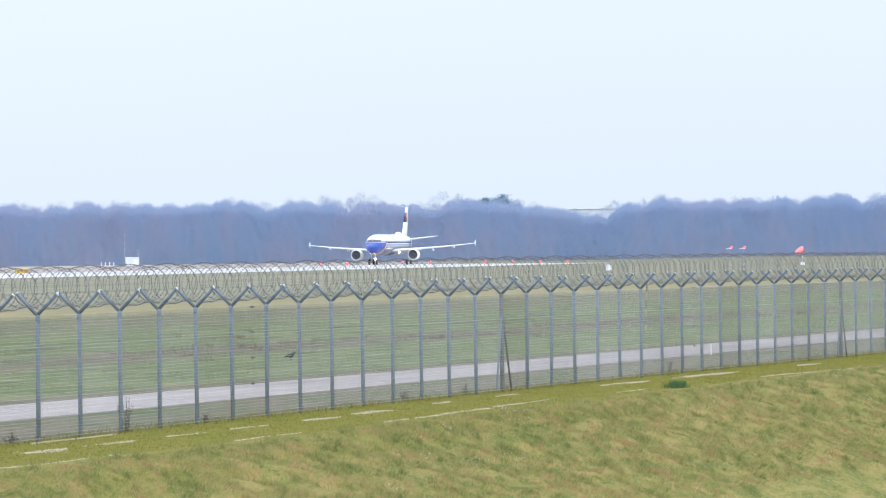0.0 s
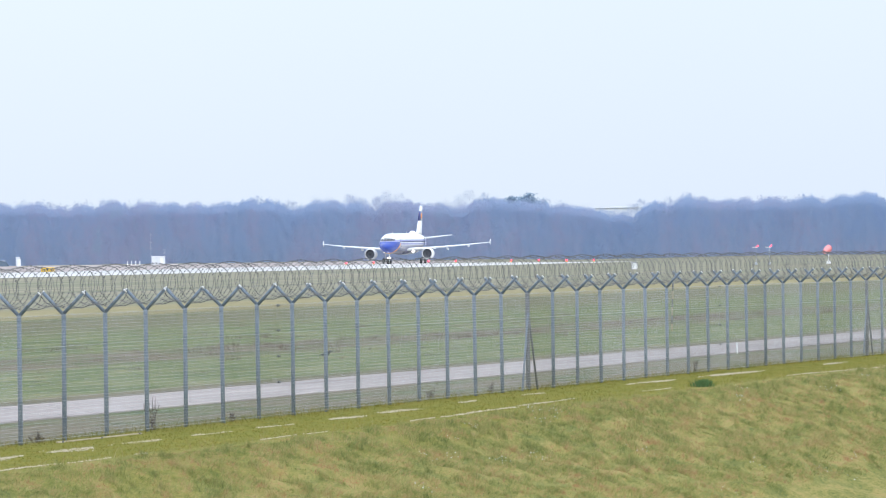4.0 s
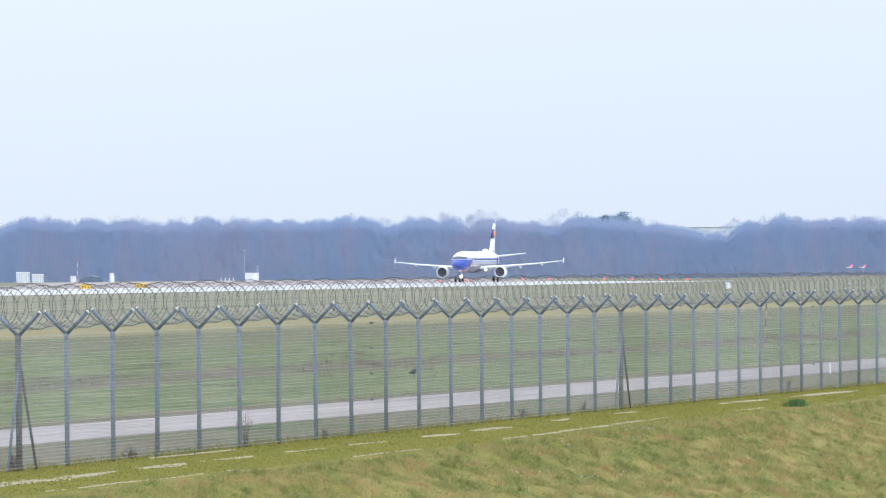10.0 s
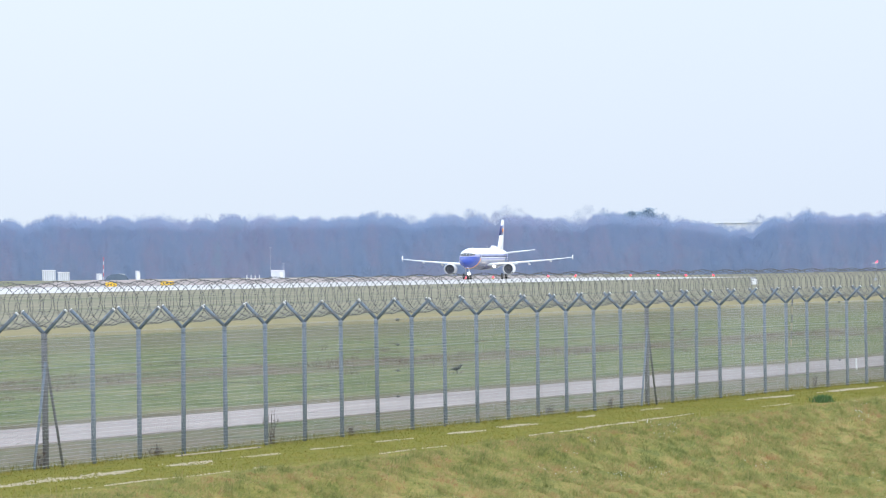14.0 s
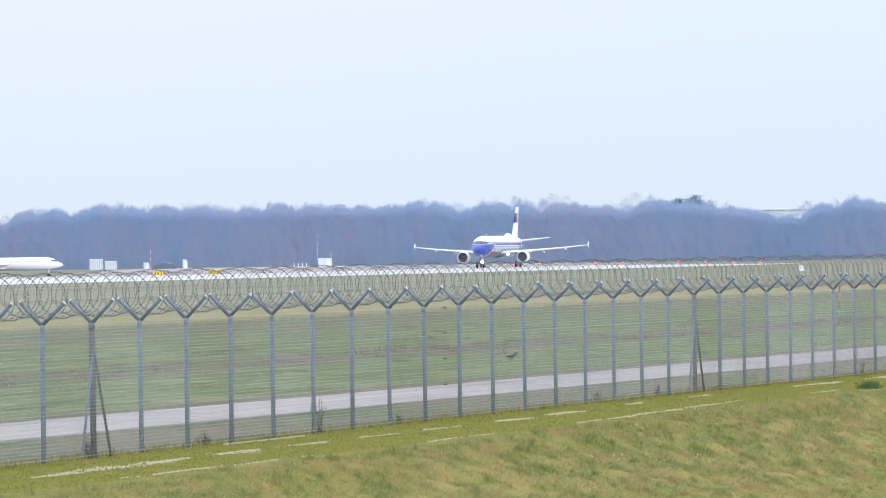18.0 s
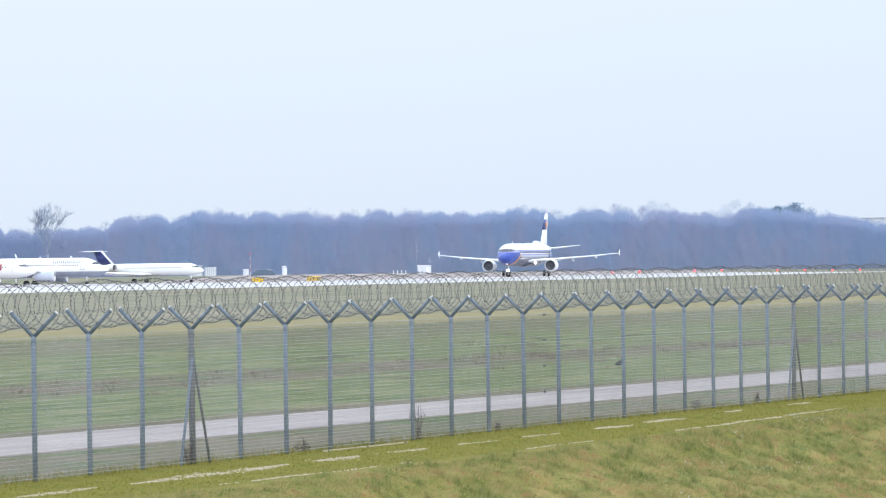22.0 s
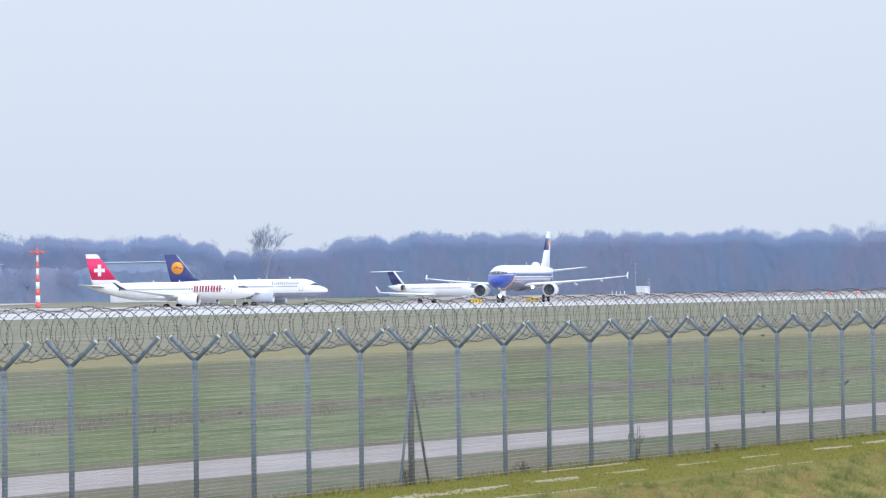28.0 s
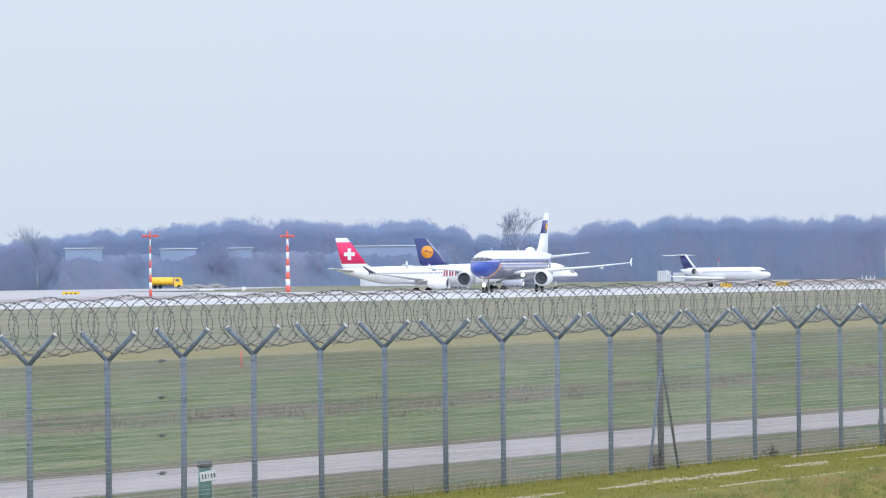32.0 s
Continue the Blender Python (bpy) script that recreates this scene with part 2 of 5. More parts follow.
def retro_material():
    """White crown, blue nose and cheat line, grey belly, orange sweep behind the nose."""
    m = Mat("retro_livery_paint", (0.8, 0.8, 0.8), 0.25)
    x, y, z = m.xyz(m.place())
    n = m.noise(m.place((0.5, 0.5, 0.5)), 1.0)
    white = m.ramp(n, [(0.3, (0.78, 0.79, 0.80)), (0.7, (0.85, 0.85, 0.85))])
    blue = m.ramp(n, [(0.3, (0.022, 0.055, 0.30)), (0.7, (0.034, 0.075, 0.38))])
    lilac = m.ramp(n, [(0.3, (0.31, 0.32, 0.54)), (0.7, (0.37, 0.38, 0.58))])
    belly = m.ramp(n, [(0.3, (0.14, 0.145, 0.22)), (0.7, (0.18, 0.185, 0.26))])
    c = m.mix(m.math("SUBTRACT", 1.0, m.span(z, 3.50, 3.90)), white, belly)
    stripe = m.math("MULTIPLY", m.span(z, 3.60, 3.95), m.math("SUBTRACT", 1.0, m.span(z, 4.70, 4.76)))
    c = m.mix(stripe, c, lilac)
    line = m.math("MULTIPLY", m.span(z, 4.12, 4.15), m.math("SUBTRACT", 1.0, m.span(z, 4.24, 4.28)))
    c = m.mix(line, c, white)
    rim = m.math("MULTIPLY", m.span(z, 4.66, 4.69), m.math("SUBTRACT", 1.0, m.span(z, 4.80, 4.84)))
    c = m.mix(rim, c, (0.13, 0.16, 0.45))
    # the nose cap: its rear edge sweeps back towards the window line, with an orange band behind
    edge = m.math("ADD", y, m.math("MULTIPLY", z, -1.6))
    orange = m.math("MULTIPLY", m.math("SUBTRACT", 1.0, m.span(edge, 0.75, 1.0)), m.math("SUBTRACT", 1.0, m.span(z, 4.0, 4.15)))
    c = m.mix(orange, c, (0.60, 0.27, 0.12))
    cap = m.math("MULTIPLY", m.math("SUBTRACT", 1.0, m.span(edge, -0.25, -0.05)), m.math("SUBTRACT", 1.0, m.span(z, 4.40, 4.46)))
    c = m.mix(cap, c, blue)
    return m.colour(c).m


M_RETRO = retro_material()


# ---------- mesh helpers ----------
def part(name, bm, material, parent=None, label="", smooth=True):
    """One mesh object from a bmesh, under its thing."""
    me = bpy.data.meshes.new(name)
    bm.to_mesh(me)
    bm.free()
    return part_of(name, me, material, parent, label, smooth)


def part_of(name, me, material, parent=None, label="", smooth=True):
    if smooth:
        me.polygons.foreach_set("use_smooth", [True] * len(me.polygons))
    if material and not me.materials:
        me.materials.append(material)
    ob = new(name, me)
    if parent:
        ob.parent = parent
    if label:
        ob["label"] = label
    return ob


def thing(name, m, label, category, group="", kind=""):
    ob = new(name)
    ob.empty_display_size = 0.2
    ob.matrix_basis = m
    return tagged(ob, label, category, group, kind)


def box_bm(sx, sy, sz, at=(0, 0, 0), bevel=0.0, bm=None, turn=None):
    """A box that stands on at, bevelled."""
    b = bmesh.new()
    bmesh.ops.create_cube(b, size=1.0)
    bmesh.ops.scale(b, vec=(sx, sy, sz), verts=b.verts)
    if bevel:
        bmesh.ops.bevel(b, geom=b.edges[:], offset=bevel, segments=1, affect="EDGES")
    bmesh.ops.translate(b, vec=(0, 0, sz / 2), verts=b.verts)
    if turn:
        bmesh.ops.transform(b, matrix=turn, verts=b.verts)
    bmesh.ops.translate(b, vec=at, verts=b.verts)
    return join(bm, b)


def join(bm, b):
    if bm is None:
        return b
    me = bpy.data.meshes.new("tmp")
    b.to_mesh(me)
    b.free()
    bm.from_mesh(me)
    bpy.data.meshes.remove(me)
    return bm


def rod(a, b, r0, r1=None, sides=8, bm=None):
    """A tapered rod from a to b, capped."""
    bm = bm or bmesh.new()
    a, b = Vector(a), Vector(b)
    r1 = r0 if r1 is None else r1
    q = (b - a).to_track_quat("Z", "Y")
    rings = []
    for c, r in ((a, r0), (b, r1)):
        rings.append([bm.verts.new(c + q @ Vector((r * math.cos(2 * math.pi * k / sides), r * math.sin(2 * math.pi * k / sides), 0))) for k in range(sides)])
    for k in range(sides):
        bm.faces.new((rings[0][k], rings[0][(k + 1) % sides], rings[1][(k + 1) % sides], rings[1][k]))
    bm.faces.new(rings[0][::-1])
    bm.faces.new(rings[1])
    return bm


def loft(rings, bm=None, caps=True, closed=True):
    """Skin over rings of equal length."""
    bm = bm or bmesh.new()
    vs = [[bm.verts.new(p) for p in ring] for ring in rings]
    n = len(vs[0])
    for a, b in zip(vs, vs[1:]):
        for k in range(n if closed else n - 1):
            bm.faces.new((a[k], a[(k + 1) % n], b[(k + 1) % n], b[k]))
    if caps:
        bm.faces.new(vs[0][::-1])
        bm.faces.new(vs[-1])
    bmesh.ops.recalc_face_normals(bm, faces=bm.faces)
    return bm


def smooth01(t):
    t = min(1.0, max(0.0, t))
    return t * t * (3 - 2 * t)


# ---------- ground ----------
NEAR_X, FENCE_X, RUNWAY_X = -33.5, -37.66, -327.0


def bumps(x, y):
    return noise.noise(Vector((x * 0.30, y * 0.12, 0))) + 0.6 * noise.noise(Vector((x * 0.9, y * 0.4, 3))) + 0.45 * noise.noise(Vector((x * 2.3, y * 0.9, 7)))


def gz(x, y):
    """Height of the ground: valley before the bank, track, meadow, crowned runway, lower taxiways."""
    if x > -39.5:
        n = (y - 146.0) / 3.5
        z = 0.02 - 0.00013 * (n - 12) ** 2 if n < 48 else 0.02 - 0.00013 * 36 ** 2
        z = max(z, -0.12) * smooth01((x + 39.5) / 1.5)
        if x > NEAR_X:
            d = x - NEAR_X
            fall = -0.40 * (d - 0.8 * (1 - math.exp(-d / 0.8)))
            rise = 6.5 * smooth01((x + 18) / 15) - 4.5
            z += max(fall, -4.5) if x < -18 else rise
            z += 0.20 * smooth01(d / 1.5) * bumps(x, y)
        return z
    if x > -285:
        return 0.0
    if x > -369:
        return 0.24 * max(0.0, 1 - abs(x - RUNWAY_X) / 42) - 0.25 * smooth01((-335 - x) / 34)
    drop = smooth01((y - 1530) / 110)
    low = -0.25 - 0.9 * drop * smooth01((-369 - x) / 65)
    low += 0.75 * smooth01((-525 - x) / 90) * drop
    high = 0.2 - max(0.0, -x - 520) * 0.003
    return low + (high - low) * smooth01((y - 1880) / 105) * smooth01((-369 - x) / 30)


def build_ground():
    xs = [900, 300, 80, 30] + [v for v in np.arange(14, -24, -1.0)] + [v for v in np.arange(-24, -28, -0.5)] + [v for v in np.arange(-28, -34.3, -0.16)] + [-35, -36, -37, -38, -39, -41, -48, -60, -90, -120, -160, -200, -250, -284, -285, -290] + \
         [v for v in np.arange(-295, -372, -6)] + [-372, -380, -390, -400, -412, -424, -436, -448, -470, -500, -560, -640, -760, -900, -1200, -2000, -4200]
    ys = [-900, -300, -60, 0, 30, 50] + [v for v in np.arange(60, 100, 1.0)] + [v for v in np.arange(100, 270, 0.4)] + [v for v in np.arange(270, 300, 1.0)] + [310, 330, 360, 400, 460, 540, 640, 760, 900, 1050, 1200, 1350, 1500, 1530, 1545, 1560, 1575, 1590, 1605, 1620, 1640, 1660, 1700, 1780, 1850] + \
         [v for v in np.arange(1870, 2010, 14)] + [2100, 2250, 2500, 3000, 4600]
    verts = [(x, y, gz(x, y)) for y in ys for x in xs]
    n = len(xs)
    faces = [(j * n + i, (j + 1) * n + i, (j + 1) * n + i + 1, j * n + i + 1) for j in range(len(ys) - 1) for i in range(n - 1)]
    me = bpy.data.meshes.new("ground")
    me.from_pydata(verts, [], [f[::-1] for f in faces])
    ob = part_of("ground", me, M_GROUND)
    tagged(ob, "grassy airfield ground with straw and brown strips", "ground", kind="structure")


def slab(name, x0, x1, ys, material, label, lift, category):
    """A paved sheet that follows the ground, with a thin edge."""
    nx = max(2, int(abs(x1 - x0) / 6) + 1)
    xs = np.linspace(x0, x1, nx)
    bm = bmesh.new()
    top = [[bm.verts.new((x, y, gz(x, y) + lift)) for x in xs] for y in ys]
    for a, b in zip(top, top[1:]):
        for k in range(nx - 1):
            bm.faces.new((a[k], a[k + 1], b[k + 1], b[k]))
    edge = [e for e in bm.edges if e.is_boundary]
    low = bmesh.ops.extrude_edge_only(bm, edges=edge)
    bmesh.ops.translate(bm, vec=(0, 0, -lift - 0.1), verts=[v for v in low["geom"] if isinstance(v, bmesh.types.BMVert)])
    bmesh.ops.recalc_face_normals(bm, faces=bm.faces)
    if bm.faces[:][0].normal.z < 0:
        bmesh.ops.reverse_faces(bm, faces=bm.faces)
    ob = part(name, bm, material, smooth=False)
    return tagged(ob, label, category, kind="structure")


build_ground()
slab("runway", -365, -287, [200, 500, 800, 1000, 1200, 1400, 1550, 1692], M_RUNWAY, "pale concrete runway", 0.03, "runway")
slab("perimeter_road", -47.2, -42.9, list(np.arange(60, 900, 30)), M_ROAD, "grey concrete perimeter road behind the fence", 0.03, "road")
slab("taxiway_parallel", -440, -380, [300, 700, 1000, 1300, 1380], M_ROAD, "grey concrete taxiway beside the runway", 0.03, "taxiway")
slab("taxiway_entry", -499.9, -366, [1380.1, 1500, 1530, 1545, 1560, 1575, 1590, 1605, 1620, 1640, 1658], M_APRON, "pale concrete taxiway joining the runway", 0.05, "taxiway")
slab("taxiway_far", -505, -445, [1660, 1700, 1780, 1850, 1878], M_APRON, "pale concrete taxiway", 0.03, "taxiway")
slab("taxiway_back", -500, -380, [1892, 1906, 1920, 1934, 1948, 1962, 1976, 1990, 2004, 2022], M_ROAD, "grey concrete taxiway on the far rise", 0.03, "taxiway")
slab("apron_1", -1000, -440.1, [300, 700, 1000, 1200, 1420], M_APRON, "pale concrete apron", 0.035, "apron")
slab("apron_2", -1000, -500, [1420.1, 1500, 1530, 1545, 1560, 1575, 1590, 1609], M_APRON, "pale concrete apron", 0.035, "apron")
slab("apron_3", -1000, -507, [1610.1, 1620, 1640, 1660, 1700, 1780, 1809], M_APRON, "pale concrete apron", 0.035, "apron")
slab("apron_4", -1000, -596, [1810.1, 1850, 1870, 1884, 1898, 1912, 1926, 1940, 1954, 1968], M_APRON, "pale concrete apron edge", 0.05, "apron")



# ---------- fence ----------
BAY = 3.5


def fence_z(n):
    return 0.02 - 0.00016 * (n - 12) ** 2 if n > -14 else -0.09


def coil_mesh():
    """One bay of crossed razor-wire helices with barbs."""
    bm = bmesh.new()
    rng = random.Random(5)
    R = 0.40
    for sgn, ph in ((1, 0.3), (-1, 1.4)):
        turns, steps = 4, 72
        pts = []
        for k in range(steps + 1):
            u = k / steps
            a = ph + sgn * 2 * math.pi * turns * u
            w = math.sin(2 * math.pi * u) * 0.03
            pts.append(Vector((math.cos(a) * (R + w), u * BAY + 0.05 * math.sin(2 * a) * math.sin(math.pi * u), 0.5 + math.sin(a) * (R + w) * 0.98)))
        for a, b in zip(pts, pts[1:]):
            rod(a, b, 0.0042, sides=3, bm=bm)
            for f in (0.25, 0.75):
                c = a.lerp(b, f)
                d = Vector((rng.uniform(-1, 1), rng.uniform(-1, 1), rng.uniform(-1, 1))).normalized() * 0.022
                rod(c - d, c + d, 0.006, sides=3, bm=bm)
    # plain strands at the arm tips and the fork
    for x, z in ((-0.41, 0.40), (0.41, 0.40), (-0.2, 0.2), (0.2, 0.2)):
        for k in range(6):
            y0, y1 = k * BAY / 6, (k + 1) * BAY / 6
            s0, s1 = [-0.02 * math.sin(math.pi * v / BAY) for v in (y0, y1)]
            rod((x, y0, z + s0), (x, y1, z + s1), 0.0025, sides=3, bm=bm)
    me = bpy.data.meshes.new("razor_wire")
    bm.to_mesh(me)
    bm.free()
    return me


def netting_mesh():
    """One bay of chain link: two sets of slanted wires, with three tension wires."""
    top, pitch = 2.40, 0.075
    verts, faces = [], []

    def strip(a, b, r):
        i = len(verts)
        for p in (a, b):
            for k in range(3):
                c, s = math.cos(2.094 * k), math.sin(2.094 * k)
                verts.append((p[0] + r * c, p[1] + r * s * 0.7, p[2] + r * s * 0.7))
        for k in range(3):
            faces.append((i + k, i + (k + 1) % 3, i + 3 + (k + 1) % 3, i + 3 + k))

    count = int((BAY + top) / pitch)
    for sgn in (1, -1):
        for k in range(count):
            s = k * pitch - top
            y0, z0 = max(s, 0.0), max(-s, 0.0) + 0.03
            length = min(BAY - y0, top - z0)
            if length <= 0.02:
                continue
            a, b = (0.052, y0, z0), (0.052, y0 + length, z0 + length)
            if sgn < 0:
                a, b = (0.056, BAY - a[1], a[2]), (0.056, BAY - b[1], b[2])
            strip(a, b, 0.0012)
    # the rows of knots read as level strands
    for k in range(36):
        strip((0.054, 0, 0.062 + k * 0.064), (0.054, BAY, 0.062 + k * 0.064), 0.0032)
    for z in (0.06, 1.80):
        strip((0.05, 0, z), (0.05, BAY, z - 0.004), 0.0050)
    # knotted top edge
    strip((0.05, 0, 2.39), (0.05, BAY, 2.386), 0.002)
    for k in range(26):
        y = (k + 0.5) * BAY / 26
        strip((0.05, y - 0.010, 2.385), (0.05, y + 0.010, 2.412), 0.003)
    me = bpy.data.meshes.new("netting")
    me.from_pydata(verts, [], faces)
    return me


def post_bm(r, fork):
    bm = rod((0, 0, -0.35), (0, 0, fork), r, sides=12)
    # netting clamps up the post
    for k in range(5):
        rod((0, 0, 0.3 + k * 0.5), (0, 0, 0.325 + k * 0.5), r + 0.003, sides=10, bm=bm)
    return bm


def arm_bm(side, r):
    bm = rod((0, 0, 0), (side * 0.40, 0, 0.40), r, sides=10)
    return bm


def build_fence():
    fence = thing("perimeter_fence", pose(FENCE_X, 146.0, 0), "grey-blue steel fence with Y arms, chain link and razor wire", "fence", kind="structure")
    fork = 2.42
    meshes = {}
    for key, bm in (("post", post_bm(0.044, fork)), ("brace_post", post_bm(0.056, fork)), ("arm_l", arm_bm(-1, 0.034)), ("arm_r", arm_bm(1, 0.034)),
                    ("cap_l", rod((-0.40, 0, 0.40), (-0.415, 0, 0.415), 0.038, sides=10)), ("cap_r", rod((0.40, 0, 0.40), (0.415, 0, 0.415), 0.038, sides=10)),
                    ("strut_a", rod((0.02, 0.03, 1.90), (0.02, 1.30, -0.25), 0.026, sides=8)), ("strut_b", rod((0.02, -0.03, 1.90), (0.02, -1.05, -0.25), 0.026, sides=8))):
        me = bpy.data.meshes.new(key)
        bm.to_mesh(me)
        bm.free()
        meshes[key] = me
    # wire tensioners, one set between two braced posts
    clip = bpy.data.meshes.new("wire_tensioner")
    bm = box_bm(0.035, 0.16, 0.05, (0.07, 0, -0.025), 0.01)
    rod((0.07, -0.22, 0), (0.07, 0.22, 0), 0.008, sides=6, bm=bm)
    bm.to_mesh(clip)
    bm.free()
    for n in (-8.35, 8.5, 25.5):
        for z in (0.75, 1.30, 1.85, 2.38):
            part_of("wire_tensioner", clip, M_STRUT, fence, "dark wire tensioner", smooth=False).location = (0, n * BAY, fence_z(n) + z)
    coil, net = coil_mesh(), netting_mesh()
    rng = random.Random(11)
    for n in range(-13, 45):
        y, z = n * BAY, fence_z(n)
        brace = n in (0, 17, 34)
        post = part_of("post", meshes["brace_post" if brace else "post"], M_STRUT if brace else M_STEEL, fence, "dark weathered brace post" if brace else "")
        post.location, post.rotation_euler = (0, y, z), (rng.uniform(-0.006, 0.006), rng.uniform(-0.006, 0.006), rng.uniform(0, 6))
        for key in ("arm_l", "arm_r"):
            arm = part_of("arm", meshes[key], M_STRUT if n == 34 else M_STEEL, fence)
            arm.location, arm.rotation_euler = (0, y, z + fork - 0.015), (0, rng.uniform(-0.04, 0.04), rng.uniform(-0.10, 0.02))
            cap = part_of("cap", meshes["cap" + key[3:]], M_CAP, arm, "pale end cap")
        if brace:
            for key in ("strut_a", "strut_b"):
                part_of("strut", meshes[key], M_STRUT if key == "strut_a" else M_STEEL, fence).location = (0, y, z)
        dz = fence_z(n + 1) - z
        slope = math.atan2(dz, BAY)
        b = part_of("netting", net, M_WIRE, fence, "galvanised chain link netting", smooth=False)
        b.location, b.rotation_euler = (0, y, z), (slope, 0, 0)
        b = part_of("razor_wire", coil, M_COIL, fence, "rusty coiled razor wire")
        b.location, b.rotation_euler = (0, y, z + fork), (slope, 0, 0)


build_fence()


# ---------- aircraft ----------
def ring_y(y, cx, cz, rx, rz, n=28):
    return [(cx + rx * math.cos(2 * math.pi * k / n), y, cz + rz * math.sin(2 * math.pi * k / n)) for k in range(n)]


NOSE_U = (0, 0.012, 0.03, 0.08, 0.17, 0.28, 0.38, 0.48, 0.60, 0.75, 0.90, 1.0)
NOSE_TOP = (-0.33, -0.22, -0.14, -0.02, 0.10, 0.22, 0.42, 0.61, 0.80, 0.95, 1.02, 1.04)
NOSE_LOW = (-0.33, -0.42, -0.47, -0.57, -0.69, -0.79, -0.86, -0.91, -0.96, -1.005, -1.03, -1.04)
NOSE_WIDE = (0.01, 0.10, 0.17, 0.30, 0.47, 0.62, 0.72, 0.80, 0.88, 0.95, 0.99, 1.0)


def nose_at(u):
    """Top, bottom and half width of the nose, in radii, at u from tip to tube."""
    return [float(np.interp(u, NOSE_U, v)) for v in (NOSE_TOP, NOSE_LOW, NOSE_WIDE)]


def fuselage_bm(length, r, cz, nose, tail, tail_rise):
    """Round tube; the nose droops, the tail cone rises."""
    rings = []
    for k in range(23):
        u = (k / 22) ** 1.7
        top, low, wide = nose_at(u)
        rings.append(ring_y(nose * u, 0, cz + r * (top + low) / 2, r * wide, max(0.01, r * (top - low) / 2)))
    for k in range(1, 9):
        y = nose + (length - tail - nose) * k / 8
        rings.append(ring_y(y, 0, cz, r, r * 1.04))
    for k in range(1, 13):
        u = k / 12
        y = length - tail + tail * u
        f = max(0.08, 1 - 0.92 * u ** 1.55)
        rings.append(ring_y(y, 0, cz + tail_rise * u ** 1.5, r * f, r * 1.04 * f))
    return loft(rings)


def airfoil(chord, thick, n=8):
    """Closed section, from the trailing edge over the top to the nose and back; chord along y."""
    top, low = [], []
    for k in range(n + 1):
        u = 0.5 * (1 + math.cos(math.pi * k / n))
        t = 5 * thick * (0.2969 * math.sqrt(u) - 0.126 * u - 0.3516 * u * u + 0.2843 * u ** 3 - 0.1036 * u ** 4)
        top.append((u * chord, t * chord * 1.1))
        low.append((u * chord, -t * chord * 0.9))
    return top + low[::-1][1:-1]


def wing_bm(stations, vertical=False):
    """stations: (span, leading edge y, chord, height, thickness)."""
    rings = []
    for s, y, c, z, t in stations:
        rings.append([(z + h, y + u, s) if vertical else (s, y + u, z + h) for u, h in airfoil(c, t)])
    return loft(rings)


def nacelle(parent, x, y, z, r, length, skin, lip=True, label=""):
    prof = [(0.0, 0.90), (0.12, 0.99), (0.5, 1.06), (1.2, 1.08), (0.62 * length, 0.98), (length, 0.66)]
    body = part("nacelle", loft([ring_y(y + d, x, z, r * f, r * f, 24) for d, f in prof], caps=False), skin, parent, label)
    part("inlet_lip", loft([ring_y(y + d, x, z, r * f, r * f, 24) for d, f in ((0.14, 1.0), (0.0, 0.93), (-0.03, 0.88), (0.05, 0.83), (0.5, 0.80))], caps=False), M_NACELLE, body, "bare metal inlet lip")
    part("fan", loft([ring_y(y + d, x, z, r * f, r * f, 24) for d, f in ((0.5, 0.80), (0.75, 0.78), (0.78, 0.3), (0.5, 0.02))], caps=False), M_FAN, body, "dark fan")
    part("exhaust_cone", loft([ring_y(y + d, x, z, r * f, r * f, 20) for d, f in ((length - 0.6, 0.60), (length, 0.5), (length + 0.7, 0.12))]), M_NACELLE, body, "bare metal exhaust cone")
    return body


def gear(parent, x, y, top, r, pairs):
    leg = part("gear_leg", rod((x, y, r), (x, y, top), 0.11, 0.15, 10), M_GREY, parent)
    for dx in pairs:
        bm = bmesh.new()
        w = 0.16
        rings = [ring_yx(x + dx + d, y, r, r * f) for d, f in ((-w, 0.8), (-w * 0.7, 1.0), (w * 0.7, 1.0), (w, 0.8))]
        part("wheel", loft(rings, bm), M_TYRE, leg, "black tyre")
    return leg


def ring_yx(x, y, z, r, n=20):
    return [(x, y + r * math.cos(2 * math.pi * k / n), z + r * math.sin(2 * math.pi * k / n)) for k in range(n)]


def window_row(parent, y0, y1, z, r, cz, step=0.53, gap=()):
    """Two joined rows of small cabin panes just proud of the skin."""
    bm = bmesh.new()
    a = math.asin((z - cz) / (r * 1.04))
    y = y0
    while y < y1:
        if not any(g0 < y < g1 for g0, g1 in gap):
            for s in (1, -1):
                box_bm(0.03, 0.24, 0.34, (s * (r * math.cos(a) + 0.004), y, z - 0.17), 0, bm)
        y += step
    return tagged(part("cabin_windows", bm, M_GLASS, parent, "dark cabin panes", smooth=False), kind="stuff")


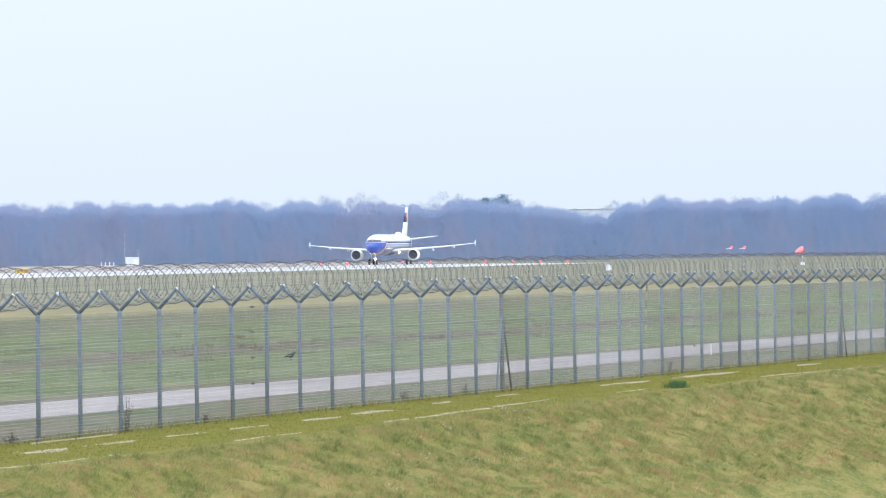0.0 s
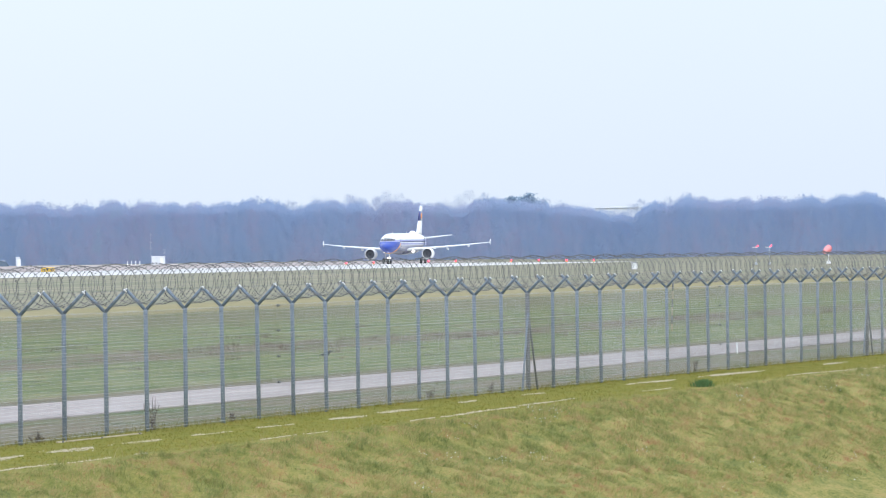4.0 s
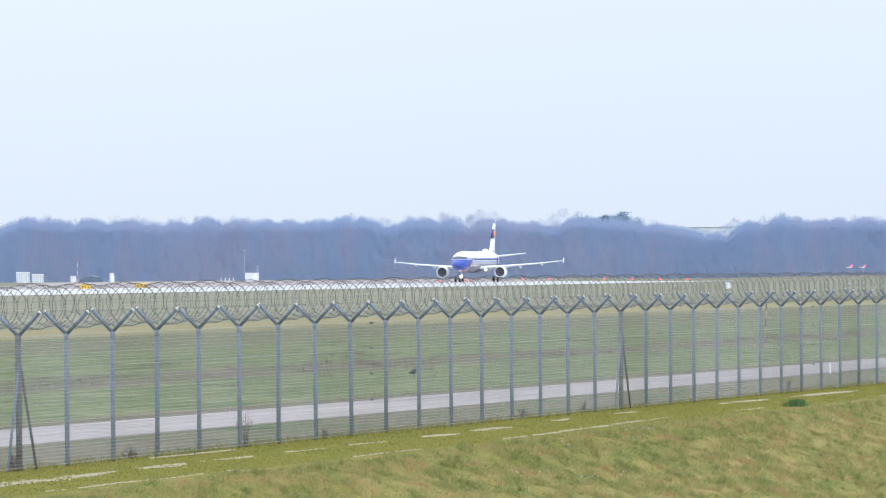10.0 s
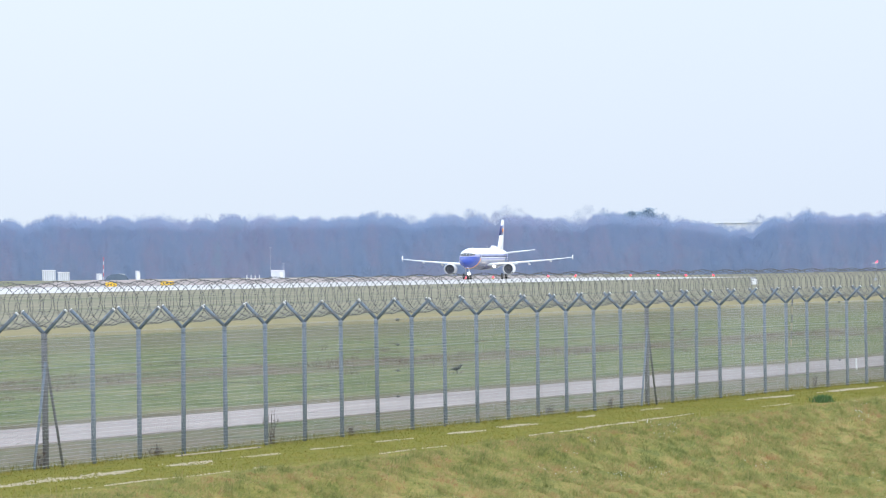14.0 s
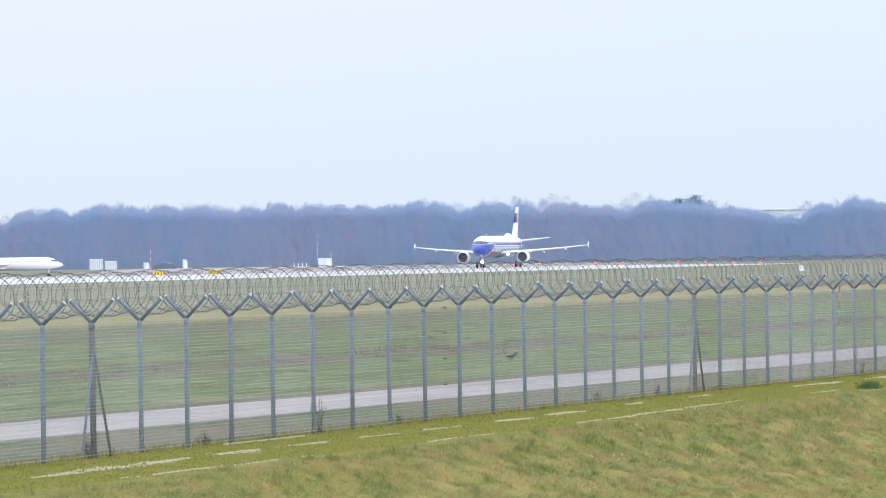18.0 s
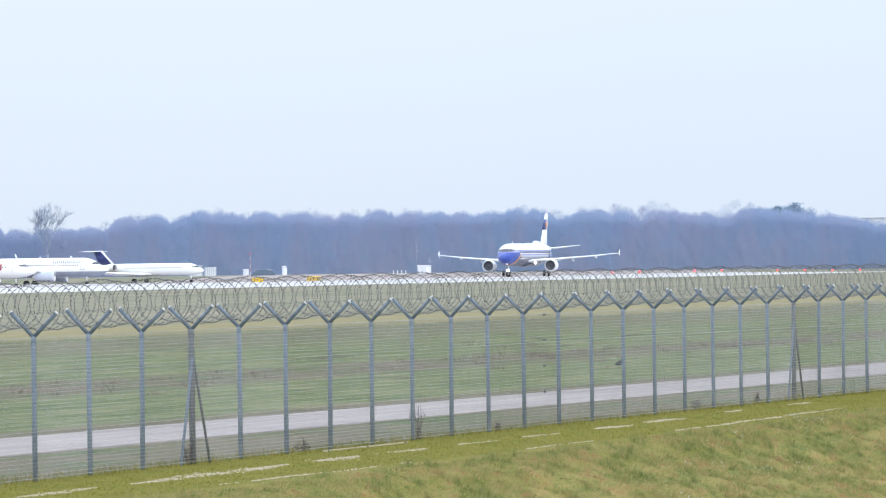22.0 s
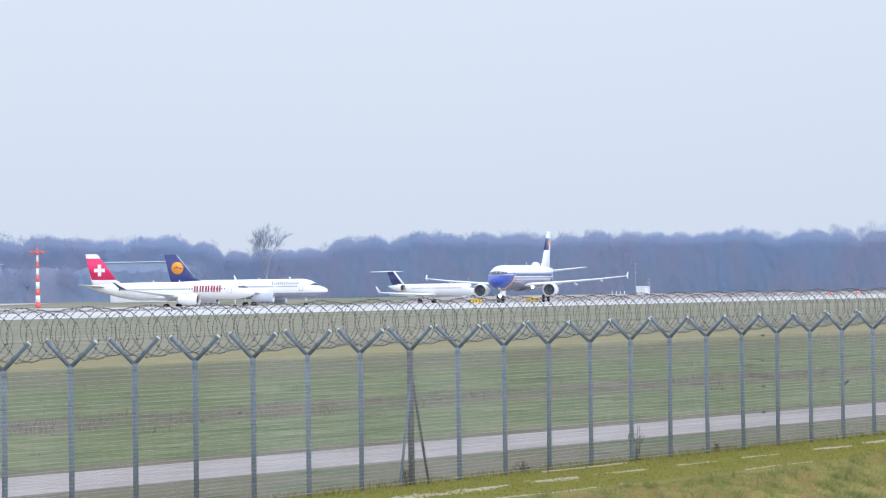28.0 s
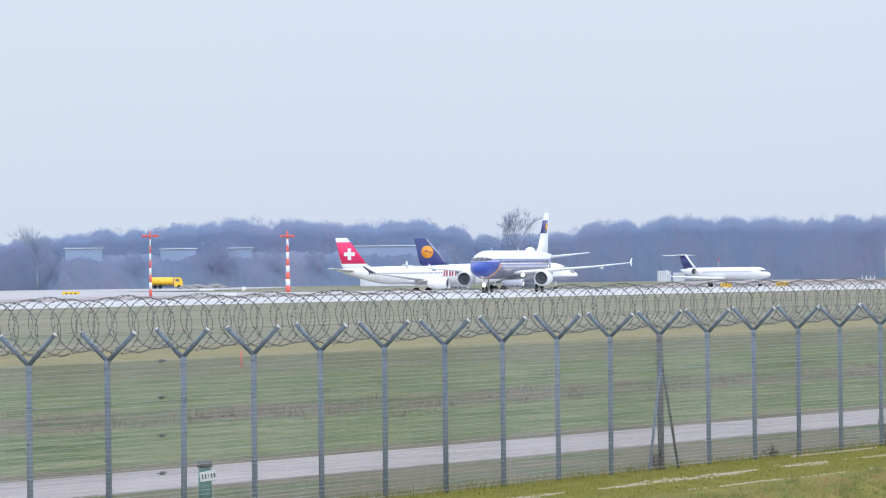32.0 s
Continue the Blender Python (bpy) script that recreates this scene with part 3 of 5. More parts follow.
def cockpit(parent, zc, r, cz, nose, k=1.0):
    """Wrap-round windscreen of six panes, laid on the nose."""
    for s in (-1, 1):
        for x0, x1, b0, b1, t0, t1 in ((0.03, 0.60, 0.0, 0.02, 0.58, 0.56), (0.66, 1.12, 0.02, 0.06, 0.55, 0.48), (1.17, 1.46, 0.07, 0.12, 0.46, 0.34)):
            bm = bmesh.new()
            grid = []
            for i in range(5):
                u = i / 4
                lo, hi, x = b0 + (b1 - b0) * u, t0 + (t1 - t0) * u, x0 + (x1 - x0) * u
                grid.append([bm.verts.new(surface(s * x * k, zc + (lo + (hi - lo) * j / 4) * k, r, cz, nose)) for j in range(5)])
            for i in range(4):
                for j in range(4):
                    bm.faces.new((grid[i][j], grid[i + 1][j], grid[i + 1][j + 1], grid[i][j + 1]))
            bmesh.ops.recalc_face_normals(bm, faces=bm.faces)
            part("windscreen_pane", bm, M_GLASS, parent, "dark cockpit pane", smooth=False)


def surface(x, z, r, cz, nose):
    """Point on the nose skin that shows at (x, z) from ahead, a little proud."""
    for k in range(1, 400):
        u = k / 400
        top, low, wide = nose_at(u)
        if (x / (r * wide)) ** 2 + ((z - cz - r * (top + low) / 2) / (r * (top - low) / 2)) ** 2 <= 1:
            return (x * 1.02, nose * u - 0.04, z + 0.03)
    return (x, nose, z)


def letters(parent, name, y0, y1, z, h, r, cz, material, count, strokes, label=""):
    """Plain bars in place of painted letters, on both sides: bold pairs, or thin stems."""
    w = (y1 - y0) / count
    for s in (1, -1):
        for k in range(count):
            if strokes == "bold":
                bars = [(-0.22, 0.28, 0.0, 1.0), (0.22, 0.28, 0.0, 1.0)]
            else:
                tall = 1.0 if k in (6, 8, 9, 10, 13) else 0.68
                bars = [(0.0, 0.48, 0.0, tall)]
            bm = bmesh.new()
            for dy, wide, low, tall in bars:
                zz = z + h * (low + tall / 2)
                a = math.asin((zz - cz) / (r * 1.04))
                b = box_bm(0.02, w * wide, h * tall, (0, 0, -h * tall / 2))
                bmesh.ops.transform(b, matrix=Matrix.Translation((s * (r * math.cos(a) + 0.012), y0 + (k + 0.5) * w - s * dy * w, zz)) @ Matrix.Rotation(-s * a, 4, "Y"), verts=b.verts)
                join(bm, b)
            part(name, bm, material, parent, label, smooth=False)


def lamp_light(parent, name, x, y, z, r, label):
    """A lit lens in a short cup that opens forwards."""
    lens = part(name, loft([ring_y(y, x, z, r * 0.5, r * 0.5, 16), ring_y(y + 0.06, x, z, r, r, 16), ring_y(y + 0.08, x, z, r, r, 16)]), M_LANDING, parent, label)
    part("light_cup", loft([ring_y(y + 0.085, x, z, r * 1.08, r * 1.08, 16), ring_y(y + 0.35, x, z, r * 0.6, r * 0.6, 16)]), M_GREY, lens, "grey light cup")


def retro_airliner(m):
    r, cz = 1.975, 4.0
    jet = thing("airliner", m, "white jet with blue nose, landing lights on, on the runway", "airliner")
    body = part("fuselage", fuselage_bm(44.5, r, cz, 6.0, 13.5, 1.35), M_RETRO, jet)
    cockpit(body, 4.50, r, cz, 6.0)
    window_row(body, 6.6, 36.5, 4.42, r, cz, 0.53)
    part("wing_fairing", loft([ring_y(y, 0, 2.75, 1.9 * f, 0.95 * f, 24) for y, f in ((13.5, 0.1), (15, 0.75), (17.5, 1.0), (23, 1.0), (26, 0.7), (28, 0.1))]), M_RETRO, jet)
    for s in (-1, 1):
        wing = part("wing", wing_bm([(s * 1.2, 15.6, 7.3, 2.75, 0.095), (s * 2.4, 16.2, 6.7, 2.85, 0.095), (s * 6.4, 18.3, 4.1, 3.15, 0.10), (s * 12.0, 21.3, 2.7, 3.58, 0.10), (s * 16.8, 23.8, 1.5, 4.08, 0.09)]), M_GREY, jet)
        part("wingtip_fence", wing_bm([(3.6, 24.9, 0.5, s * 16.85, 0.05), (4.1, 23.9, 1.5, s * 16.85, 0.05), (4.75, 24.9, 0.6, s * 16.88, 0.05)], True), M_WHITE, wing)
        for k, (x, y, z, l) in enumerate(((3.9, 21.4, 2.62, 3.4), (8.6, 21.4, 3.0, 3.2), (12.6, 23.0, 3.55, 2.6))):
            part("flap_fairing", loft([ring_y(y + l * u, s * x, z - 0.25 * u, 0.17 * f, 0.26 * f, 10) for u, f in ((0, 0.1), (0.25, 1), (0.7, 0.8), (1, 0.08))]), M_GREY, wing)
        for k, (x0, x1, y, zz) in enumerate(((2.6, 6.2, 22.55, 2.72), (6.6, 12.4, 22.6, 3.2))):
            f = part("flap", wing_bm([(s * x0, y, 1.5, zz - 0.12, 0.12), (s * x1, y + (1.4 if k else 0.2), 1.1, zz + (0.42 if k else 0.2), 0.12)]), M_GREY, wing)
        nacelle(jet, s * 5.75, 15.2, 2.0, 1.10, 4.4, M_WHITE)
        part("pylon", loft([[(s * 5.75 + dx, y, z) for dx, z in ((-0.16 * f, 2.5), (0.16 * f, 2.5), (0.12 * f, 3.15), (-0.12 * f, 3.15))] for y, f in ((16.2, 0.2), (17.2, 1.0), (20.5, 1.0), (21.5, 0.3))]), M_WHITE, jet)
        part("tailplane", wing_bm([(s * 0.5, 38.6, 4.0, 5.0, 0.11), (s * 6.2, 41.9, 1.5, 5.65, 0.09)]), M_GREY, jet)
        gear(jet, s * 3.795, 21.98, 2.6, 0.58, (-0.42, 0.42))
        lamp_light(wing, "landing_light", s * 2.9, 15.85, 2.50, 0.25, "lit landing light")
    fin = part("fin", wing_bm([(5.6, 35.0, 7.3, 0, 0.10), (6.6, 37.0, 5.6, 0, 0.10), (11.6, 41.0, 2.7, 0, 0.08)], True), M_WHITE, jet)
    part("fin_panel", wing_bm([(8.6, 38.45, 4.3, 0, 0.118), (10.5, 39.95, 3.25, 0, 0.118)], True), M_NAVY, fin, "navy panel on the fin")
    for s in (-1, 1):
        part("fin_disc", disc_bm(0.55, s * 0.255, 40.9, 9.55), M_ORANGE, fin, "orange disc")
    gear(jet, 0, 5.07, 2.4, 0.38, (-0.25, 0.25))
    lamp_light(jet, "nose_light", 0, 4.55, 1.15, 0.28, "lit white nose gear light")
    part("dome_antenna", loft([ring_y(30.5 + 2.6 * u, 0, 6.02, 0.7 * f, 0.55 * f, 16) for u, f in ((0, 0.05), (0.12, 0.6), (0.4, 1), (0.75, 0.9), (1, 0.05))]), M_WHITE, body)
    for y in (9.0, 24.5):
        part("blade_antenna", wing_bm([(6.0, y, 0.45, 0, 0.12), (6.5, y + 0.2, 0.25, 0, 0.12)], True), M_WHITE, body)
    for y in (7.6, 35.8):
        for s in (-1, 1):
            part("cabin_door", box_bm(0.03, 0.85, 1.75, (s * 1.955, y, 3.45), 0.0), M_RETRO, body)
    return jet


def icosphere(r, at):
    bm = bmesh.new()
    bmesh.ops.create_icosphere(bm, subdivisions=2, radius=r)
    bmesh.ops.translate(bm, vec=at, verts=bm.verts)
    return bm


def disc_bm(r, x, y, z, n=28, t=0.02):
    return loft([[(x + d, y + r * math.cos(2 * math.pi * k / n), z + r * math.sin(2 * math.pi * k / n)) for k in range(n)] for d in (-t, t)])


def navy_tail_airliner(m):
    r, cz = 1.975, 4.0
    jet = thing("airliner", m, "white jet with navy tail and orange disc on the taxiway", "airliner", "waiting airliners")
    body = part("fuselage", fuselage_bm(37.6, r, cz, 6.0, 13.0, 1.35), M_LH, jet)
    cockpit(body, 4.50, r, cz, 6.0)
    window_row(body, 6.6, 30.0, 4.42, r, cz, 0.53, ((10.9, 11.5), (21.3, 22.0)))
    letters(body, "letter_bar", 6.1, 12.3, 4.78, 0.80, r, cz, M_LETTER_GREY, 14, "stems", label="slate-grey letter bar")
    for y in (5.6, 31.4):
        part("cabin_door", door_frame_bm(-1.0, y, r, cz, 3.45, 1.75, 0.85), M_LETTER_GREY, body, "thin grey door outline", smooth=False)
    part("wing_fairing", loft([ring_y(y, 0, 2.75, 1.9 * f, 0.95 * f, 24) for y, f in ((9.2, 0.1), (10.7, 0.75), (13.2, 1.0), (18.7, 1.0), (21.7, 0.7), (23.7, 0.1))]), M_LH, jet)
    for s in (-1, 1):
        wing = part("wing", wing_bm([(s * 1.2, 11.3, 7.3, 2.75, 0.14), (s * 2.4, 11.9, 6.7, 2.85, 0.13), (s * 6.4, 14.0, 4.1, 3.15, 0.115), (s * 16.9, 19.5, 1.5, 4.42, 0.09)]), M_GREY, jet)
        part("wingtip_fence", wing_bm([(3.9, 20.4, 0.5, s * 16.95, 0.05), (4.4, 19.5, 1.5, s * 16.95, 0.05), (5.1, 20.6, 0.6, s * 16.98, 0.05)], True), M_WHITE, wing)
        for x, y, z, l in ((3.9, 17.1, 2.62, 3.4), (8.6, 17.2, 3.0, 3.2), (12.6, 18.8, 3.55, 2.6)):
            part("flap_fairing", loft([ring_y(y + l * u, s * x, z - 0.25 * u, 0.17 * f, 0.26 * f, 10) for u, f in ((0, 0.1), (0.25, 1), (0.7, 0.8), (1, 0.08))]), M_GREY, wing)
        nacelle(jet, s * 5.75, 10.9, 1.90, 1.12, 4.4, M_ENGINE, label="pale grey engine cowl")
        part("pylon", loft([[(s * 5.75 + dx, y, z) for dx, z in ((-0.16 * f, 2.5), (0.16 * f, 2.5), (0.12 * f, 3.15), (-0.12 * f, 3.15))] for y, f in ((11.9, 0.2), (12.9, 1.0), (16.2, 1.0), (17.2, 0.3))]), M_WHITE, jet)
        part("tailplane", wing_bm([(s * 0.5, 31.8, 4.0, 5.0, 0.11), (s * 6.2, 35.1, 1.5, 5.65, 0.09)]), M_GREY, jet)
        gear(jet, s * 3.795, 17.71, 2.6, 0.58, (-0.46, 0.46))
    fin = part("fin", wing_bm([(5.2, 27.2, 8.0, 0, 0.09), (6.6, 30.0, 5.7, 0, 0.10), (11.75, 34.2, 2.7, 0, 0.08)], True), M_NAVY, jet, "navy blue fin")
    part("fin_edge", wing_bm([(6.6, 29.9, 0.35, 0, 0.5), (11.7, 34.1, 0.25, 0, 0.5)], True), M_NACELLE, fin, "bare metal leading edge")
    for s in (-1, 1):
        disc = part("fin_disc", disc_bm(1.38, s * 0.25, 33.9, 8.75), M_ORANGE, fin, "orange disc")
        for dy, dz, l, a in ((-0.25, 0.0, 1.5, 12), (0.35, 0.12, 0.8, -35), (-0.55, -0.1, 0.6, 38)):
            part("disc_mark", box_bm(0.02, l, 0.13, (s * 0.285, 33.9 + dy, 8.75 + dz), turn=Matrix.Rotation(radians(a), 4, "X")), M_NAVY, disc, "navy stroke", smooth=False)
    gear(jet, 0, 5.07, 2.4, 0.38, (-0.25, 0.25))
    part("gear_lamp", icosphere(0.16, (0, 4.8, 1.5)), M_SIGNWHITE, jet, "white lamp on the nose leg")
    for y, h in ((8.2, 0.5), (15.2, 0.4), (20.5, 1.0)):
        part("blade_antenna", wing_bm([(6.0, y, 0.5, 0, 0.12), (6.0 + h, y + 0.5 * h, 0.28, 0, 0.12)], True), M_WHITE, body)
    return jet


def door_frame_bm(s, y, r, cz, z0, h, w):
    """Four thin strips round a cabin door, laid on the skin."""
    bm = bmesh.new()
    for dy, low, wide, tall in ((-w / 2, 0, 0.05, h), (w / 2, 0, 0.05, h), (0, 0, w, 0.05), (0, h - 0.05, w, 0.05)):
        n = 6 if tall > 0.5 else 1
        for k in range(n):
            zz = z0 + low + tall * (k + 0.5) / n
            a = math.asin((zz - cz) / (r * 1.04))
            b = box_bm(0.016, wide, tall / n, (0, 0, -tall / n / 2))
            bmesh.ops.transform(b, matrix=Matrix.Translation((s * (r * math.cos(a) + 0.01), y + dy, zz)) @ Matrix.Rotation(-s * a, 4, "Y"), verts=b.verts)
            join(bm, b)
    return bm


def red_tail_airliner(m):
    r, cz = 1.85, 3.75
    jet = thing("airliner", m, "white jet with red tail and white cross, holding on the taxiway", "airliner", "waiting airliners")
    body = part("fuselage", fuselage_bm(38.7, r, cz, 5.6, 12.5, 1.25), M_WHITE, jet)
    cockpit(body, 4.18, r, cz, 5.6, 0.95)
    window_row(body, 6.2, 31.0, 4.15, r, cz, 0.62)
    letters(body, "letter_bar", 6.9, 13.4, 3.50, 1.35, r, cz, M_LETTER_RED, 5, "bold", label="dark red letter bar")
    for y in (5.0, 28.6):
        part("cabin_door", door_frame_bm(-1.0, y, r, cz, 3.2, 1.7, 0.8), M_HALFGREY, body, "thin grey door outline", smooth=False)
    part("wing_fairing", loft([ring_y(y, 0, 2.5, 1.8 * f, 0.85 * f, 24) for y, f in ((11.5, 0.1), (13, 0.75), (15.5, 1.0), (20, 1.0), (23, 0.7), (25, 0.1))]), M_WHITE, jet)
    for s in (-1, 1):
        wing = part("wing", wing_bm([(s * 1.2, 13.4, 6.6, 2.5, 0.14), (s * 2.4, 14.2, 5.6, 2.6, 0.13), (s * 6.0, 16.4, 3.7, 2.95, 0.115), (s * 16.4, 22.3, 1.5, 4.2, 0.09)]), M_GREY, jet)
        part("winglet", wing_bm([(4.2, 22.4, 1.5, s * 16.4, 0.06), (4.9, 23.5, 0.9, s * 17.0, 0.06), (5.7, 24.7, 0.5, s * 17.4, 0.06)], True), M_LETTER_GREY, wing, "dark winglet")
        nacelle(jet, s * 5.3, 10.7, 1.85, 1.25, 4.4, M_WHITE)
        part("pylon", loft([[(s * 5.3 + dx, y, z) for dx, z in ((-0.16 * f, 2.4), (0.16 * f, 2.4), (0.12 * f, 2.95), (-0.12 * f, 2.95))] for y, f in ((12.0, 0.2), (13.0, 1.0), (16.0, 1.0), (17.2, 0.3))]), M_WHITE, jet)
        part("tailplane", wing_bm([(s * 0.4, 33.8, 3.6, 4.75, 0.11), (s * 6.0, 36.9, 1.5, 5.3, 0.09)]), M_GREY, jet)
        gear(jet, s * 3.3, 18.9, 2.5, 0.55, (-0.40, 0.40))
    fin = part("fin", wing_bm([(5.0, 29.6, 7.6, 0, 0.10), (6.2, 31.8, 5.9, 0, 0.10), (11.8, 36.2, 2.75, 0, 0.08)], True), M_WHITE, jet)
    part("fin_panel", wing_bm([(6.3, 31.85, 5.85, 0, 0.112), (10.9, 35.48, 3.28, 0, 0.10)], True), M_RED, fin, "red painted fin panel")
    for s in (-1, 1):
        bm = box_bm(0.05, 2.5, 0.78, (s * 0.28, 35.6, 7.95))
        box_bm(0.054, 0.78, 2.5, (s * 0.28, 35.6, 7.09), 0, bm)
        part("fin_cross", bm, M_SIGNWHITE, fin, "white cross", smooth=False)
    gear(jet, 0, 4.6, 2.3, 0.36, (-0.22, 0.22))
    for y in (8.0, 17.0, 23.0):
        part("blade_antenna", wing_bm([(5.6, y, 0.4, 0, 0.12), (6.1, y + 0.2, 0.22, 0, 0.12)], True), M_WHITE, body)
    return jet


def regional_jet(m):
    r, cz = 1.345, 3.0
    jet = thing("regional_jet", m, "white regional jet with dark T-tail and rear engines", "airliner", "waiting airliners")
    body = part("fuselage", fuselage_bm(35.0, r, cz, 5.0, 9.5, 0.9), M_WHITE, jet)
    cockpit(body, 3.31, r, cz, 5.0, 0.68)
    window_row(body, 6.0, 24.5, 3.35, r, cz, 0.78)
    for s in (-1, 1):
        wing = part("wing", wing_bm([(s * 0.8, 15.6, 5.6, 1.85, 0.17), (s * 3.4, 17.4, 3.9, 1.95, 0.16), (s * 11.6, 22.0, 1.5, 2.45, 0.15)]), M_WHITE, jet)
        part("flap", wing_bm([(s * 1.6, 21.0, 1.3, 1.55, 0.2), (s * 8.6, 22.5, 0.9, 1.95, 0.2)]), M_WHITE, wing)
        part("winglet", wing_bm([(2.45, 22.1, 1.3, s * 11.6, 0.06), (3.9, 23.2, 0.5, s * 12.1, 0.06)], True), M_WHITE, wing)
        nacelle(jet, s * 2.35, 26.2, 3.55, 0.78, 3.4, M_WHITE)
        part("pylon", box_bm(1.0, 2.4, 0.22, (s * 1.3, 28.0, 3.5), 0.03), M_WHITE, jet)
        part("tailplane", wing_bm([(s * 0.1, 33.0, 2.6, 7.3, 0.10), (s * 4.3, 34.9, 1.3, 7.25, 0.09)]), M_WHITE, jet)
        gear(jet, s * 2.0, 20.3, 1.9, 0.45, (-0.28, 0.28))
    fin = part("fin", wing_bm([(4.0, 28.6, 4.8, 0, 0.10), (7.3, 32.8, 2.6, 0, 0.10)], True), M_NAVY, jet, "dark navy fin")
    part("fin_edge", wing_bm([(4.0, 28.3, 1.5, 0, 0.25), (7.45, 32.6, 0.9, 0, 0.25)], True), M_WHITE, fin, "white leading edge")
    gear(jet, 0, 4.0, 1.9, 0.30, (-0.18, 0.18))
    return jet


def lh_material():
    m = Mat("white_over_grey_paint", (0.8, 0.8, 0.8), 0.25)
    x, y, z = m.xyz(m.place())
    n = m.noise(m.place((0.5, 0.5, 0.5)), 1.0)
    white = m.ramp(n, [(0.3, (0.79, 0.79, 0.80)), (0.7, (0.86, 0.86, 0.86))])
    grey = m.ramp(n, [(0.3, (0.29, 0.32, 0.41)), (0.7, (0.36, 0.39, 0.48))])
    return m.colour(m.mix(m.math("SUBTRACT", 1.0, m.span(z, 3.0, 3.1)), white, grey)).m


M_LH = lh_material()


def by_bearing(b, d):
    """Place d metres off at b degrees left of the fence line."""
    return -d * math.sin(radians(b)), d * math.cos(radians(b))


def parked(build, b, d, rz, z):
    x, y = by_bearing(b, d)
    return build(pose(x, y, z, 0, 0, rz))


jet = retro_airliner(pose(RUNWAY_X, 1640.0, 0.27))
parked(navy_tail_airliner, 15.015, 1850, 91.5, -1.13)
parked(red_tail_airliner, 15.51, 1785, 83.0, -1.13)
commuter = regional_jet(pose(0, 0, 0))


# ---------- woods ----------
def mesh_from_arrays(name, v, f):
    me = bpy.data.meshes.new(name)
    me.vertices.add(len(v))
    me.vertices.foreach_set("co", np.asarray(v, dtype=np.float32).ravel())
    me.loops.add(len(f) * 3)
    me.loops.foreach_set("vertex_index", np.asarray(f, dtype=np.int32).ravel())
    me.polygons.add(len(f))
    me.polygons.foreach_set("loop_start", np.arange(0, len(f) * 3, 3, dtype=np.int32))
    me.update(calc_edges=True)
    return me


def wood_height(b):
    """Height of the woods' edge, by bearing; stands of taller and lower trees."""
    table = ((6, 15.6), (8.14, 15.7), (8.43, 15.2), (8.74, 14.8), (9.1, 14.8), (9.26, 15.6), (9.39, 15.4), (9.58, 14.2), (9.74, 12.9), (9.93, 12.9), (10.08, 13.5), (10.23, 14.8),
             (10.37, 15.4), (10.5, 15.4), (10.75, 15.8), (10.92, 15.0), (11.08, 14.6), (11.3, 16.2), (11.69, 16.1), (12.0, 15.7), (12.22, 16.4), (12.45, 15.0), (12.84, 15.6),
             (13.07, 16.4), (13.38, 15.8), (13.69, 16.2), (14.0, 16.1), (14.37, 16.8), (14.45, 16.4), (14.52, 14.8), (14.64, 15.5), (14.76, 16.0), (14.94, 15.0), (15.08, 13.2),
             (15.25, 12.7), (15.6, 12.7), (15.72, 13.6), (15.82, 15.7), (16.05, 16.6), (16.36, 16.3), (16.66, 16.7), (16.93, 17.0), (17.15, 17.9), (17.43, 17.3), (17.77, 16.2),
             (18.0, 15.3), (18.28, 15.3), (18.43, 14.3), (18.6, 13.6), (18.8, 13.0), (18.92, 12.2), (21, 13.4))
    return float(np.interp(b, [p[0] for p in table], [p[1] for p in table]))


def fuzzy_tree(seed, height, n=1250, stretch=1.0):
    """A leafless tree seen from afar: trunk, spreading limbs, and a rounded haze of fine twigs."""
    rng = np.random.default_rng(seed)
    blobs = 15
    a = np.arange(blobs) * 2.4 + rng.uniform(-0.4, 0.4, blobs)
    up = np.linspace(0.34, 0.93, blobs)
    out = 0.20 * stretch * np.sqrt(np.clip(1 - ((up - 0.58) / 0.42) ** 2, 0, 1)) * rng.uniform(0.55, 1.0, blobs)
    c = np.stack([np.cos(a) * out, np.sin(a) * out, up], 1) * height
    size = rng.uniform(0.055, 0.10, blobs) * height
    k = rng.integers(0, blobs, n)
    d = rng.normal(0, 1, (n, 3))
    d /= np.linalg.norm(d, axis=1)[:, None]
    p = c[k] + d * (size[k] * rng.uniform(0.1, 1.0, n) ** 0.5)[:, None]
    way = d * 0.9 + rng.normal(0, 0.35, (n, 3)) + np.array([0, 0, 0.45])
    way *= (rng.uniform(0.22, 0.52, n) / np.linalg.norm(way, axis=1))[:, None]
    side = np.cross(way, rng.normal(0, 1, (n, 3)))
    side *= (rng.uniform(0.03, 0.07, n) / np.linalg.norm(side, axis=1))[:, None]
    v = [np.stack([p - side, p + side, p + way], 1).reshape(-1, 3)]
    f = [np.arange(3 * n).reshape(-1, 3)]
    off = 3 * n
    for j in range(blobs + 1):
        s0 = np.array([0, 0, 0.0 if j == blobs else min(0.32, 0.6 * up[j]) * height])
        s1 = np.array([0, 0, 0.7 * height]) if j == blobs else c[j] + np.array([0, 0, 0.6 * size[j]])
        r = height * (0.012 if j == blobs else 0.0055)
        ring = [np.array([r * math.cos(2.094 * q), r * math.sin(2.094 * q), 0]) for q in range(3)]
        v.append(np.array([s0 + q for q in ring] + [s1 + 0.3 * q for q in ring]))
        f.append(np.array([t for q in range(3) for t in ((q, (q + 1) % 3, 3 + (q + 1) % 3), (q, 3 + (q + 1) % 3, 3 + q))]) + off)
        off += 6
    v = np.concatenate(v)
    v[:, 2] *= height / np.percentile(v[:, 2], 99.7)
    return v, np.concatenate(f)


